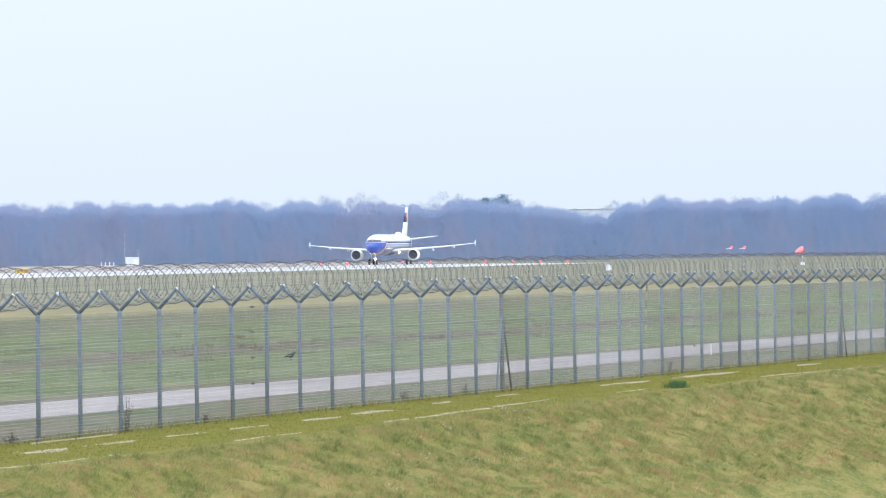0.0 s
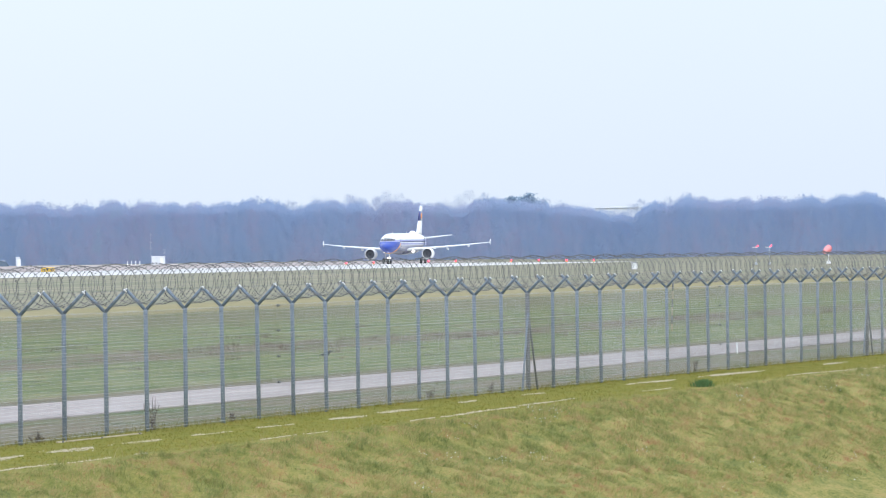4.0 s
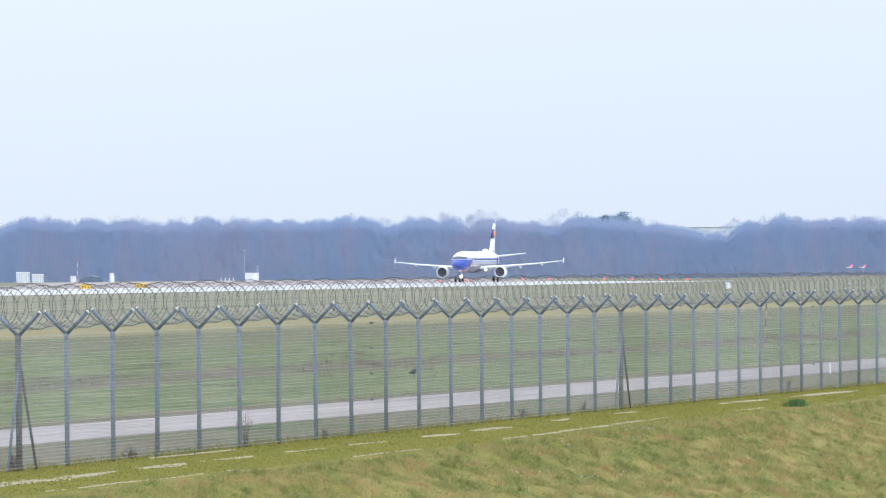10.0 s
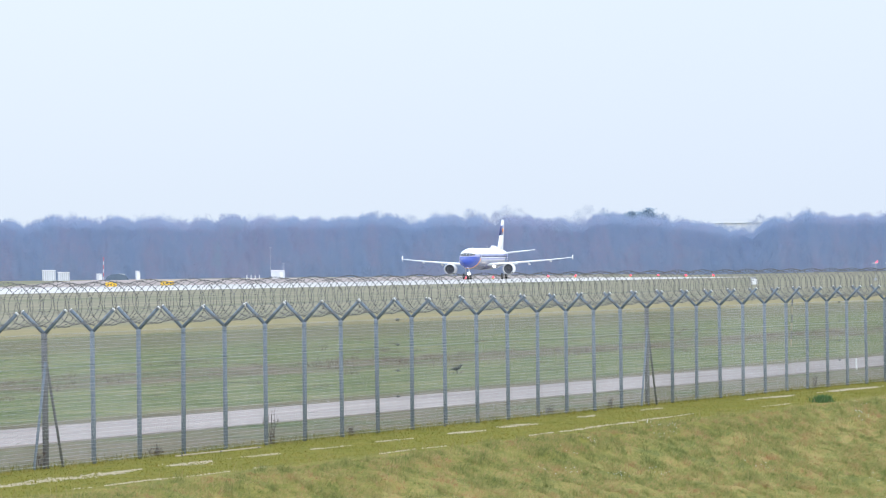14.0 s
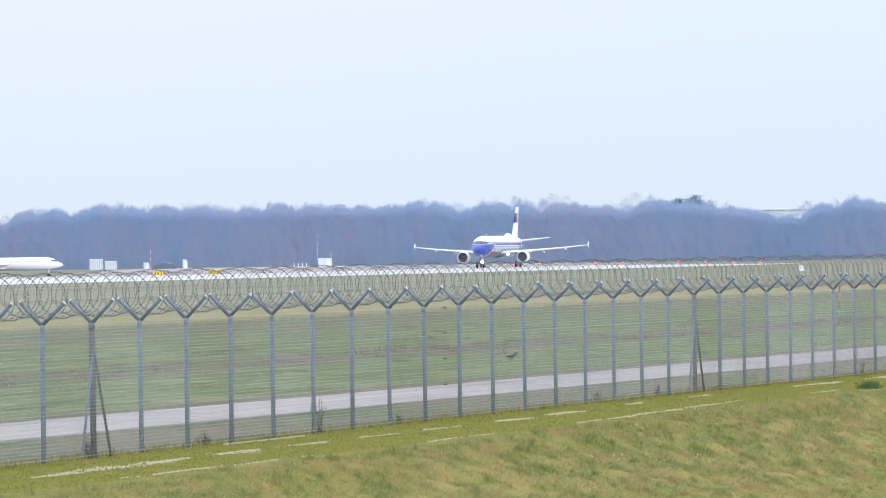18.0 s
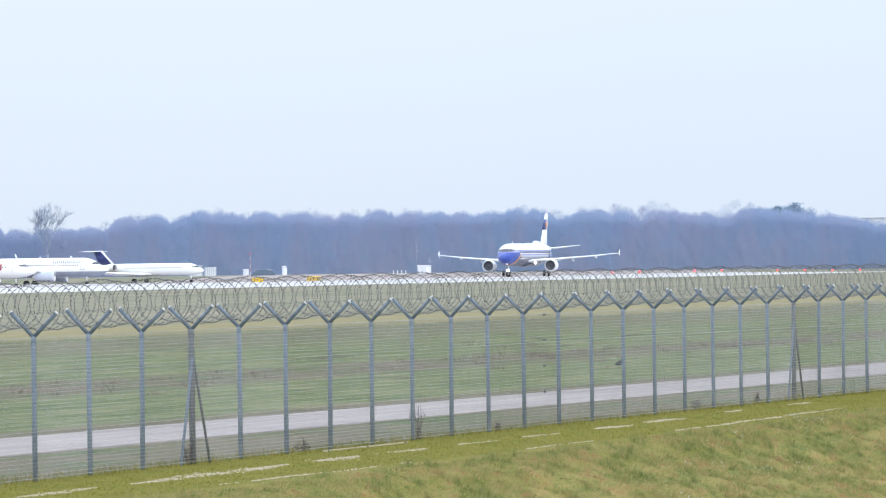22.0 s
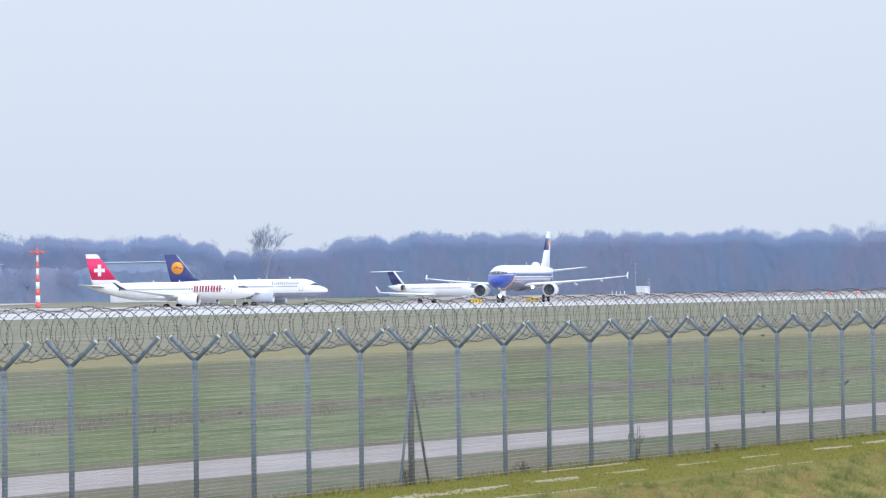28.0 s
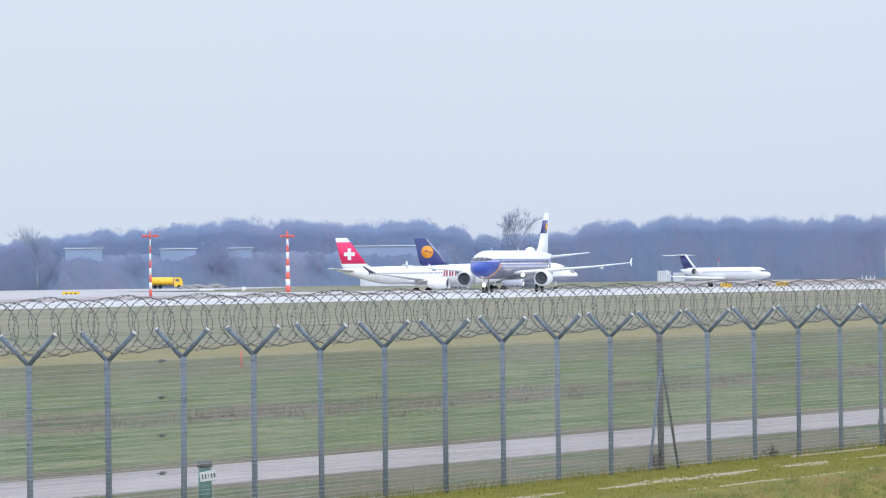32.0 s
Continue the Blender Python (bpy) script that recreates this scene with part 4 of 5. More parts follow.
def build_woods():
    rng = random.Random(21)
    kinds = [fuzzy_tree(k, 15.0) for k in range(9)]
    vs, fs, off = [], [], 0
    b = 6.2
    crowns = []
    while b < 20.6:
        for row in range(5):
            d = 2176 + row * 13 + rng.uniform(-5, 5)
            bb = b + rng.uniform(-0.07, 0.07)
            x, y = by_bearing(bb, d)
            h = (wood_height(bb) + 0.35) * rng.choice((0.86, 0.91, 0.95, 0.98, 1.0, 1.02)) * (0.80 if row == 0 else 1.0)
            if row >= 3:
                crowns.append((bb, h, rng.uniform(0.07, 0.11)))
            v, f = kinds[rng.randrange(9)]
            a = rng.uniform(0, 6.28)
            c, q = math.cos(a), math.sin(a)
            w = v * (h / 15)
            wide = rng.uniform(0.85, 1.25)
            w = np.stack([(w[:, 0] * c - w[:, 1] * q) * wide + x, (w[:, 0] * q + w[:, 1] * c) * wide + y, w[:, 2] + gz(x, y)], 1)
            vs.append(w)
            fs.append(f + off)
            off += len(w)
        b += 0.12
    # thicket: an uneven, closed mass of branches behind the first trees
    nb, nh = 1300, 22
    lump, tops = [], []
    for i in range(nb + 1):
        bb = 6.2 + 14.4 * i / nb
        dome = max(h * (1 - 0.09 * ((bb - c) / q) ** 2) for c, h, q in crowns)
        top = max(dome, 0.8 * wood_height(bb)) * (0.958 + 0.02 * noise.noise(Vector((bb * 20, 0, 8))) + 0.035 * noise.noise(Vector((bb * 55, 0, 2))))
        tops.append(top)
        for j in range(nh + 1):
            u = j / nh
            d = 2167 + 5 * u + 30 * max(0.0, u - 0.75) ** 2 * 16 / 4 + 0.7 * noise.noise(Vector((bb * 7, u * 2.2, 1))) + 0.5 * noise.noise(Vector((bb * 19, u * 5, 2)))
            x, y = by_bearing(bb, d)
            lump.append((x, y, gz(x, y) - 0.3 + top * (1 - (1 - u) ** 1.3)))
    quads = np.array([(i * (nh + 1) + j, (i + 1) * (nh + 1) + j, (i + 1) * (nh + 1) + j + 1, i * (nh + 1) + j + 1) for i in range(nb) for j in range(nh)])
    vs.append(np.array(lump))
    fs.append(np.concatenate([quads[:, [0, 1, 2]], quads[:, [0, 2, 3]]]) + off)
    off += len(lump)
    # undergrowth: dense hair-fine twigs
    n = 380000
    bb = np.random.uniform(6.2, 20.6, n)
    d = 2160 + 12 * np.random.uniform(0, 1, n)
    x, y = -d * np.sin(np.radians(bb)), d * np.cos(np.radians(bb))
    base = np.array([gz(float(p), float(q)) for p, q in zip(x, y)])
    top = np.interp(bb, np.linspace(6.2, 20.6, nb + 1), tops)
    u = np.random.uniform(0, 1, n)
    z0 = base + np.where(u < 0.30, 0.84 + 0.165 * (u / 0.30) ** 1.2, (u - 0.30) / 0.70 * 0.94) * top
    way = np.random.normal(0, 1, (n, 3)) + np.array([0, 0, 0.8])
    way *= (np.random.uniform(0.3, 0.95, n) / np.linalg.norm(way, axis=1))[:, None]
    ww = np.random.uniform(0.02, 0.05, n)
    p0 = np.stack([x - ww, y, z0], 1)
    p1 = np.stack([x + ww, y + 0.03, z0], 1)
    p2 = np.stack([x, y, z0], 1) + way
    vs.append(np.stack([p0, p1, p2], 1).reshape(-1, 3))
    fs.append(np.arange(3 * n).reshape(-1, 3) + off)
    me = mesh_from_arrays("woods", np.concatenate(vs), np.concatenate(fs))
    ob = part_of("woods", me, M_HAZED_BARK, smooth=True)
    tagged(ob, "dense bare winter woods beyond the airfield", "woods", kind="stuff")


build_woods()


def build_hall_growth():
    """Low, closed growth along the foot of the halls, with fine twigs on its crest."""
    nb, nh = 260, 12
    verts, tops = [], []
    for i in range(nb + 1):
        bb = 15.76 + 2.88 * i / nb
        ends = smooth01(i / 14) * smooth01((nb - i) / 14)
        top = ends * (8.9 + 0.8 * noise.noise(Vector((bb * 9, 0, 6))) + 0.5 * noise.noise(Vector((bb * 30, 0, 1))))
        tops.append(top)
        for j in range(nh + 1):
            u = j / nh
            d = 2146 + 5 * u + 0.7 * noise.noise(Vector((bb * 9, u * 2.2, 11))) + 0.5 * noise.noise(Vector((bb * 22, u * 5, 12)))
            x, y = by_bearing(bb, d)
            verts.append((x, y, gz(x, y) - 0.3 + top * (1 - (1 - u) ** 1.3)))
    quads = np.array([(i * (nh + 1) + j, (i + 1) * (nh + 1) + j, (i + 1) * (nh + 1) + j + 1, i * (nh + 1) + j + 1) for i in range(nb) for j in range(nh)])
    rng = np.random.default_rng(9)
    n = 16000
    bb = rng.uniform(15.78, 18.62, n)
    d = rng.uniform(2143, 2149, n)
    x, y = -d * np.sin(np.radians(bb)), d * np.cos(np.radians(bb))
    z = np.array([gz(float(p), float(q)) for p, q in zip(x, y)]) + np.interp(bb, np.linspace(15.76, 18.64, nb + 1), tops) * rng.uniform(0.05, 1.0, n)
    p = np.stack([x, y, z], 1)
    w = np.stack([rng.uniform(0.02, 0.05, n), np.zeros(n), np.zeros(n)], 1)
    way = rng.normal(0, 0.3, (n, 3)) + np.array([0, 0, 0.3])
    v = np.concatenate([np.array(verts), np.stack([p - w, p + w, p + way], 1).reshape(-1, 3)])
    f = np.concatenate([quads[:, [0, 1, 2]], quads[:, [0, 2, 3]], np.arange(3 * n).reshape(-1, 3) + len(verts)])
    ob = part_of("bare_thicket", mesh_from_arrays("bare_thicket", v, f), M_HAZED_BARK)
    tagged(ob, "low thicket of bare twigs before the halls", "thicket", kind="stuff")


# rust tones mixed with pale blue, so the haze sits in the colour
M_HAZED_RUSTTWIG = twig_material("hazed_rusty_twigs", [(0.32, 0.385, 0.53), (0.37, 0.385, 0.51), (0.41, 0.39, 0.49)])
build_hall_growth()


def fan_tree(b, d, h, seed, wide, material, label):
    """A free-standing bare tree: short trunk, limbs that fan out and fork into a rounded crown."""
    rng = random.Random(seed)
    x, y = by_bearing(b, d)
    t = thing("tree", pose(x, y, gz(x, y)), label, "tree", "standing out trees")
    trunk = part("trunk", rod((0, 0, -0.4), (0, 0, h * 0.34), h * 0.018, h * 0.013, 8), material, t)
    verts, faces = [], []

    def limb(a, e, r0, r1):
        i = len(verts)
        q = (e - a).to_track_quat("Z", "Y")
        for p, r in ((a, r0), (e, r1)):
            for k in range(3):
                verts.append(p + q @ Vector((r * math.cos(2.094 * k), r * math.sin(2.094 * k), 0)))
        for k in range(3):
            faces.append((i + k, i + (k + 1) % 3, i + 3 + (k + 1) % 3))
            faces.append((i + k, i + 3 + (k + 1) % 3, i + 3 + k))

    def grow(a, way, length, r, level):
        bend = Vector((rng.gauss(0, 0.10), rng.gauss(0, 0.10), 0.10))
        mid = a + way * length * 0.5
        e = mid + (way + bend).normalized() * length * 0.5
        limb(a, mid, r, r * 0.85)
        limb(mid, e, r * 0.85, r * 0.62)
        if level == 0:
            return
        for k in range(3 if level > 2 else 4):
            side = Vector((rng.gauss(0, 0.42), rng.gauss(0, 0.42), rng.gauss(0.12, 0.18)))
            grow(mid.lerp(e, rng.uniform(0.1, 1.0)), (way + side).normalized(), length * rng.uniform(0.58, 0.78), max(r * 0.52, 0.020), level - 1)

    for k in range(7):
        a = k * 2 * math.pi / 7 + rng.uniform(-0.3, 0.3)
        lean = wide * rng.uniform(0.45, 1.0) if k else 0.1
        grow(Vector((0, 0, h * rng.uniform(0.20, 0.34))), Vector((math.cos(a) * lean, math.sin(a) * lean, 1.0)).normalized(), h * rng.uniform(0.25, 0.31), h * 0.0065, 4)
    v = np.array([tuple(p) for p in verts])
    v[:, 2] = v[:, 2] * (h / v[:, 2].max())
    part_of("crown", mesh_from_arrays("crown", v, np.array(faces)), material, t, smooth=False)


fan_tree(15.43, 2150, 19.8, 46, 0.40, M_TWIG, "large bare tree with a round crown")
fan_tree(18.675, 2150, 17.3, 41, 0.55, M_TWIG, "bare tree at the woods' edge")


def round_tree(b, d, h, seed):
    x, y = by_bearing(b, d)
    t = thing("tree", pose(x, y, gz(x, y)), "bare tree with a round crown above the woods", "tree", "standing out trees")
    v, f = fuzzy_tree(seed, h, 2600, 1.15)
    part_of("crown", mesh_from_arrays("crown", v * np.array([1.15, 1.15, 1.0]), f[:-6]), M_HAZED_BARK, t, smooth=False)
    part("trunk", rod((0, 0, -0.3), (0, 0, h * 0.7), h * 0.012, h * 0.004, 7), M_HAZED_BARK, t)


for k, (b, h) in enumerate(((10.74, 18.2), (9.26, 17.2), (11.30, 18.2), (11.58, 17.5), (9.58, 15.6), (14.86, 16.4))):
    round_tree(b, 2252, h, 142 + k)


def conifer(b, d, h, seed):
    """A pine: straight trunk and a clumped, uneven crown of needle sprays."""
    rng = np.random.default_rng(seed)
    x, y = by_bearing(b, d)
    t = thing("pine", pose(x, y, gz(x, y)), "pine in painted haze blue standing among bare trees", "tree", "pines")
    part("trunk", rod((0, 0, -0.3), (0, 0, h * 0.97), h * 0.018, 0.04, 7), M_HAZED_BARK, t)
    n = 2600
    u = rng.uniform(0.45, 1.0, n)
    k = rng.integers(0, 16, n)
    ca, cu = rng.uniform(0, 6.28, 16), rng.uniform(0.5, 0.98, 16)
    rad = h * 0.13 * rng.uniform(0.2, 1.0, n)
    cx, cy, cz = np.cos(ca[k]) * h * 0.10, np.sin(ca[k]) * h * 0.10, cu[k] * h
    p = np.stack([cx + rng.normal(0, 0.042, n) * h, cy + rng.normal(0, 0.042, n) * h, np.minimum(cz + rng.normal(0, 0.035, n) * h, h)], 1)
    w = rng.normal(0, 1, (n, 3))
    w *= (rng.uniform(0.3, 0.8, n) / np.linalg.norm(w, axis=1))[:, None]
    q = np.cross(w, rng.normal(0, 1, (n, 3)))
    q *= 0.16 / np.linalg.norm(q, axis=1)[:, None]
    v = np.stack([p - q, p + q, p + w], 1).reshape(-1, 3)
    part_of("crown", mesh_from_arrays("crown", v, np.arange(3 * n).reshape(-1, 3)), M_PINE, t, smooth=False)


for k, (b, h) in enumerate(((10.37, 16.9), (10.31, 15.6), (10.44, 16.0), (10.53, 15.9), (10.60, 15.5)) ):
    conifer(b, 2200 + 6 * k, h, 60 + k)



def far_ridge():
    """Low hills beyond the woods, their haze painted into the colour."""
    verts, faces = [], []
    for i in range(161):
        b = 4.0 + 18.0 * i / 160
        top = 30 + 5 * noise.noise(Vector((b * 0.9, 3.0, 0))) + 2.0 * noise.noise(Vector((b * 4.0, 1.0, 0))) + 8.0 * smooth01((b - 14) / 1.2)
        for d, u in ((4300, -0.05), (4900, 0.35), (5500, 0.8), (6000, 1.0), (6600, 0.9), (7600, 0.0)):
            x, y = by_bearing(b, d)
            verts.append((x, y, top * u))
    for i in range(160):
        for j in range(5):
            k = i * 6 + j
            faces.append((k, k + 1, k + 7, k + 6))
    me = bpy.data.meshes.new("far_hills")
    me.from_pydata(verts, [], faces)
    tagged(part_of("far_hills", me, M_RIDGE), "low hills beyond the woods, paled by painted haze", "hills", kind="structure")


# near-sky blue in place of haze before the hills
M_RIDGE = plain("hazed_hill", (0.58, 0.70, 0.84), (0.64, 0.75, 0.86), 0.004, 0.95)
far_ridge()


# ---------- airfield furniture ----------
def spot(b, d):
    x, y = by_bearing(b, d)
    return x, y, gz(x, y)


def hut(b, d, w, h, depth, material, label, name="hut", roof=None, turn=None):
    x, y, z = spot(b, d)
    t = thing(name, pose(x, y, z - 0.02, 0, 0, b if turn is None else turn), label, name.replace("_", " "))
    part("wall", box_bm(w, depth, h, (0, 0, 0), 0.03), material, t, smooth=False)
    part("roof", box_bm(w + 0.2, depth + 0.2, 0.12, (0, 0, h), 0.02), roof or M_SIGNWHITE, t, smooth=False)
    if name == "container":
        for k in range(6):
            part("rib", box_bm(0.12, 0.05, h * 0.92, (w * (-0.42 + 0.168 * k), -depth / 2 - 0.02, h * 0.04)), M_HALFGREY, t, smooth=False)
        return t
    part("door", box_bm(0.8, 0.05, min(2.0, h * 0.85), (w * 0.25, -depth / 2 - 0.02, 0.05), 0.01), M_GREY, t, smooth=False)
    return t


def banded_mast(b, d, h, r, label):
    """A tapered red and white mast with a small lit head of crossed arms."""
    x, y, z = spot(b, d)
    t = thing("warning_mast", pose(x, y, z - 0.05), label, "mast", "red and white masts")
    bands = 8
    for k in range(bands):
        z0, z1 = h * 0.88 * k / bands, h * 0.88 * (k + 1) / bands
        r0, r1 = r * (1 - 0.62 * k / bands), r * (1 - 0.62 * (k + 1) / bands)
        part("band", rod((0, 0, z0), (0, 0, z1), r0, r1, 12), M_SIGNAL if k % 2 == 0 else M_SIGNWHITE, t)
    head = part("head", rod((0, 0, h * 0.88), (0, 0, h), r * 0.5, r * 0.35, 10), M_SIGNAL, t)
    for a in range(4):
        c, q = math.cos(a * math.pi / 4 + 0.3), math.sin(a * math.pi / 4 + 0.3)
        part("arm", rod((-1.5 * c, -1.5 * q, h * 0.925), (1.5 * c, 1.5 * q, h * 0.925), 0.10, sides=6), M_SIGNAL, head)
    for a in range(5):
        q = a * 1.257
        part("lamp", box_bm(0.34, 0.34, 0.45, (1.1 * math.cos(q), 1.1 * math.sin(q), h * 0.90), 0.04), M_SIGNAL, head)
    return t


def thin_mast(b, d, h, label):
    x, y, z = spot(b, d)
    t = thing("antenna_mast", pose(x, y, z - 0.05), label, "mast")
    for k in range(6):
        part("band", rod((0, 0, h * k / 6), (0, 0, h * (k + 1) / 6), 0.055, 0.05, 8), M_SIGNAL if k % 2 else M_SIGNWHITE, t)
    part("cross_arm", rod((-0.35, 0, h * 0.97), (0.35, 0, h * 0.97), 0.05, sides=6), M_SIGNAL, t)
    return t


def taxi_sign(b, d, w, label):
    x, y, z = spot(b, d)
    t = thing("taxiway_sign", pose(x, y, z - 0.02, 0, 0, b), label, "sign", "taxiway signs")
    part("panel", box_bm(w, 0.25, 0.75, (0, 0, 0.2), 0.03), M_YELLOW, t, smooth=False)
    for k in (-0.35, 0.35):
        part("foot", box_bm(0.12, 0.12, 0.22, (w * k, 0, 0)), M_FAN, t, smooth=False)
    for k in range(3):
        part("letter_bar", box_bm(w * 0.09, 0.02, 0.36, (w * (k - 1) * 0.26, -0.135, 0.36)), M_FAN, t, "black letter bar", smooth=False)


def tanker(b, d):
    x, y, z = spot(b, d)
    t = thing("tank_truck", pose(x, y, z, 0, 0, b + 180), "yellow tank truck parked on the apron", "truck")
    part("tank", loft([[(x0, 1.15 * f * math.cos(2 * math.pi * k / 20), 1.85 + 0.95 * f * math.sin(2 * math.pi * k / 20)) for k in range(20)] for x0, f in ((-1.6, 0.85), (-1.4, 1), (3.6, 1), (3.8, 0.85))]), M_YELLOW, t)
    cab = part("cab", loft([[(x0, yy, zz) for yy, zz in ((-1.15, 0.5), (1.15, 0.5), (1.1, h), (-1.1, h))] for x0, h in ((-3.9, 1.6), (-3.7, 2.3), (-3.3, 2.75), (-1.75, 2.75))]), M_YELLOW, t, smooth=False)
    part("cab_window", box_bm(0.9, 0.04, 0.6, (-2.6, 1.16, 1.75), 0.02), M_STRUT, cab, "dark side pane", smooth=False)
    part("chassis", box_bm(7.4, 1.0, 0.3, (0, 0, 0.5), 0.03), M_FAN, t, smooth=False)
    for wx in (-3.0, 1.6, 2.8):
        for wy in (-1.0, 1.0):
            part("wheel", loft([[(wx + 0.5 * f * math.cos(2 * math.pi * k / 18), wy + dy, 0.5 + 0.5 * f * math.sin(2 * math.pi * k / 18)) for k in range(18)] for dy, f in ((-0.15, 0.85), (-0.1, 1), (0.1, 1), (0.15, 0.85))]), M_TYRE, t)


banded_mast(16.98, 1600, 11.6, 0.50, "tall red and white banded mast beside the apron")
banded_mast(17.91, 1405, 11.0, 0.27, "slim red and white banded mast beside the apron")
tanker(17.80, 2060)
hut(14.43, 2050, 3.2, 2.5, 2.4, M_HUT, "white container hut with a flat roof", "container")
hut(14.33, 2050, 2.8, 2.0, 2.4, M_HUT, "low white container hut on the grass", "container")
hut(14.09, 2050, 1.3, 1.5, 1.2, M_HUT, "small white equipment box below a mast", "equipment_box")
thin_mast(14.06, 2048, 5.6, "thin red and white antenna mast")
hut(13.83, 2050, 1.0, 2.1, 1.0, M_HUT, "narrow white equipment box", "equipment_box")
hut(12.88, 2050, 3.3, 1.9, 2.6, M_HUT, "white shed with aerials on its roof", "shed")
hut(16.25, 2040, 17.0, 2.7, 8.0, M_HUT, "long low white building behind the taxiway", "building")


# wall colour follows the hazed woods; haze is painted in
M_HALL = plain("hazed_cladding", (0.27, 0.345, 0.50), (0.31, 0.38, 0.54), 0.15, 0.8)


def hall(b, d, w, h):
    x, y, z = spot(b, d)
    t = thing("hall", pose(x, y, z - 0.02, 0, 0, b), "long hall in painted haze blue with a pale roof behind trees", "building")
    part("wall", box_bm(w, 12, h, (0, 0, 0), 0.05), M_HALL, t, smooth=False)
    part("roof", box_bm(w + 0.8, 12.8, 0.22, (0, 0, h), 0.05), M_HUT, t, smooth=False)


for b, w in ((17.72, 9.0), (17.30, 6.0), (16.31, 15.5)):
    hall(b, 2156, w, 9.9)
hall(18.36, 2156, 9.5, 10.4)


def edge_shrub(b, d, h, seed):
    x, y = by_bearing(b, d)
    t = thing("tree", pose(x, y, gz(x, y)), "small round tree with rusty twigs blued by painted haze", "tree", "small trees before the halls")
    v, f = fuzzy_tree(seed, h, 1500, 1.5)
    part_of("crown", mesh_from_arrays("crown", v * np.array([1.1, 1.1, 1.0]), f[:-6]), M_HAZED_RUSTTWIG, t, smooth=False)
    part("trunk", rod((0, 0, -0.3), (0, 0, h * 0.6), h * 0.014, h * 0.005, 7), M_HAZED_RUSTTWIG, t)


for k, (b, h) in enumerate(((17.49, 12.8), (17.42, 12.0), (17.05, 10.4), (16.78, 9.6), (18.02, 9.8), (18.6, 10.0), (15.9, 10.5))):
    edge_shrub(b, 2148, h, 300 + k)


def skyline_house(b, d, w, h):
    x, y, z = spot(b, d)
    t = thing("house", pose(x, y, z - 0.02, 0, 0, b), "long pale house with a flat roof among trees", "building")
    part("wall", box_bm(w, 9, h - 0.3, (0, 0, 0), 0.05), M_HUT, t, smooth=False)
    part("roof", box_bm(w + 1.0, 10, 0.32, (0, 0, h - 0.3), 0.05), M_HUT, t, smooth=False)


skyline_house(9.76, 2330, 12.5, 13.7)


def apron_blocks():
    for b, d, w, h in ((17.53, 1950, 3.4, 0.35), (17.28, 1955, 0.9, 0.9), (17.37, 1395, 2.0, 0.35)):
        x, y, z = spot(b, d)
        t = thing("concrete_block", pose(x, y, z + 0.04, 0, 0, b), "pale concrete block lying on the apron", "block", "concrete blocks")
        part("block", box_bm(w, 0.9, h, (0, 0, 0), 0.05), M_SIGNWHITE, t, smooth=False)
        for k in (-0.3, 0.3):
            part("lifting_eye", rod((w * k, 0, h), (w * k, 0, h + 0.08), 0.04, sides=6), M_HALFGREY, t)


def rubble_heap(b, d, w, h, seed):
    x, y, z = spot(b, d)
    t = thing("rubble_heap", pose(x, y, z), "low heap of pale earth and rubble beyond the apron", "heap", "rubble heaps")
    bm = bmesh.new()
    bmesh.ops.create_icosphere(bm, subdivisions=4, radius=1.0)
    for v in bm.verts:
        k = 1 + 0.30 * noise.noise(v.co * 2.2 + Vector((seed, 0, 0))) + 0.12 * noise.noise(v.co * 7)
        v.co = Vector((v.co.x * w * k, v.co.y * 2.0 * k, max(v.co.z, -0.05) * h * k))
    part("earth", bm, M_RUBBLE, t)


M_RUBBLE = plain("pale_rubble", (0.22, 0.21, 0.22), (0.31, 0.29, 0.29), 0.8, 0.95, 0.0, 0.05)
apron_blocks()
for k, (b, w, h) in enumerate(((17.66, 2.4, 0.9), (17.60, 2.0, 1.1), (17.54, 2.2, 0.8), (17.47, 2.0, 1.1), (17.42, 1.5, 0.6))):
    rubble_heap(b, 2040 + 4 * (k % 2), w, h, 3.7 * k)


def aerial(b, d, z0, h):
    x, y, z = spot(b, d)
    t = thing("aerial", pose(x, y, z + z0), "thin grey aerial with short rungs on a shed roof", "aerial")
    part("pole", rod((0, 0, 0), (0, 0, h), 0.025, 0.015, 6), M_GREY, t)
    for k in (0.35, 0.6, 0.97):
        part("rung", rod((-0.3, 0, h * k), (0.3, 0, h * k), 0.03, sides=5), M_GREY, t)


aerial(12.93, 2050, 2.0, 5.6)
aerial(12.84, 2050, 2.0, 1.6)


def arched_shelter(b, d):
    x, y, z = spot(b, d)
    t = thing("shelter", pose(x, y, z, 0, 0, b), "dark slate shelter with a pale strip on its roof", "shelter")
    prof = [(-2.9, 0), (-2.5, 0.8), (-1.4, 1.35), (0.4, 1.5), (2.2, 1.15), (2.9, 0)]
    part("shell", loft([[(px, dy, pz) for px, pz in prof] for dy in (-1.5, 1.5)]), M_DARKHUT, t, smooth=False)
    part("roof_strip", loft([[(px, dy, pz + 0.03) for px, pz in ((0.4, 1.52), (1.9, 1.24), (1.95, 1.30), (0.4, 1.58))] for dy in (-1.5, 1.5)]), M_SIGNWHITE, t, smooth=False)


arched_shelter(13.97, 2050)
taxi_sign(14.01, 1500, 2.0, "yellow taxiway sign beside the runway")
taxi_sign(13.63, 1510, 2.4, "yellow taxiway sign beside the runway")
taxi_sign(18.45, 1760, 3.6, "long yellow taxiway sign on the apron")


def small_posts():
    for k in range(4):
        x, y, z = spot(13.09 - 0.028 * k, 2050)
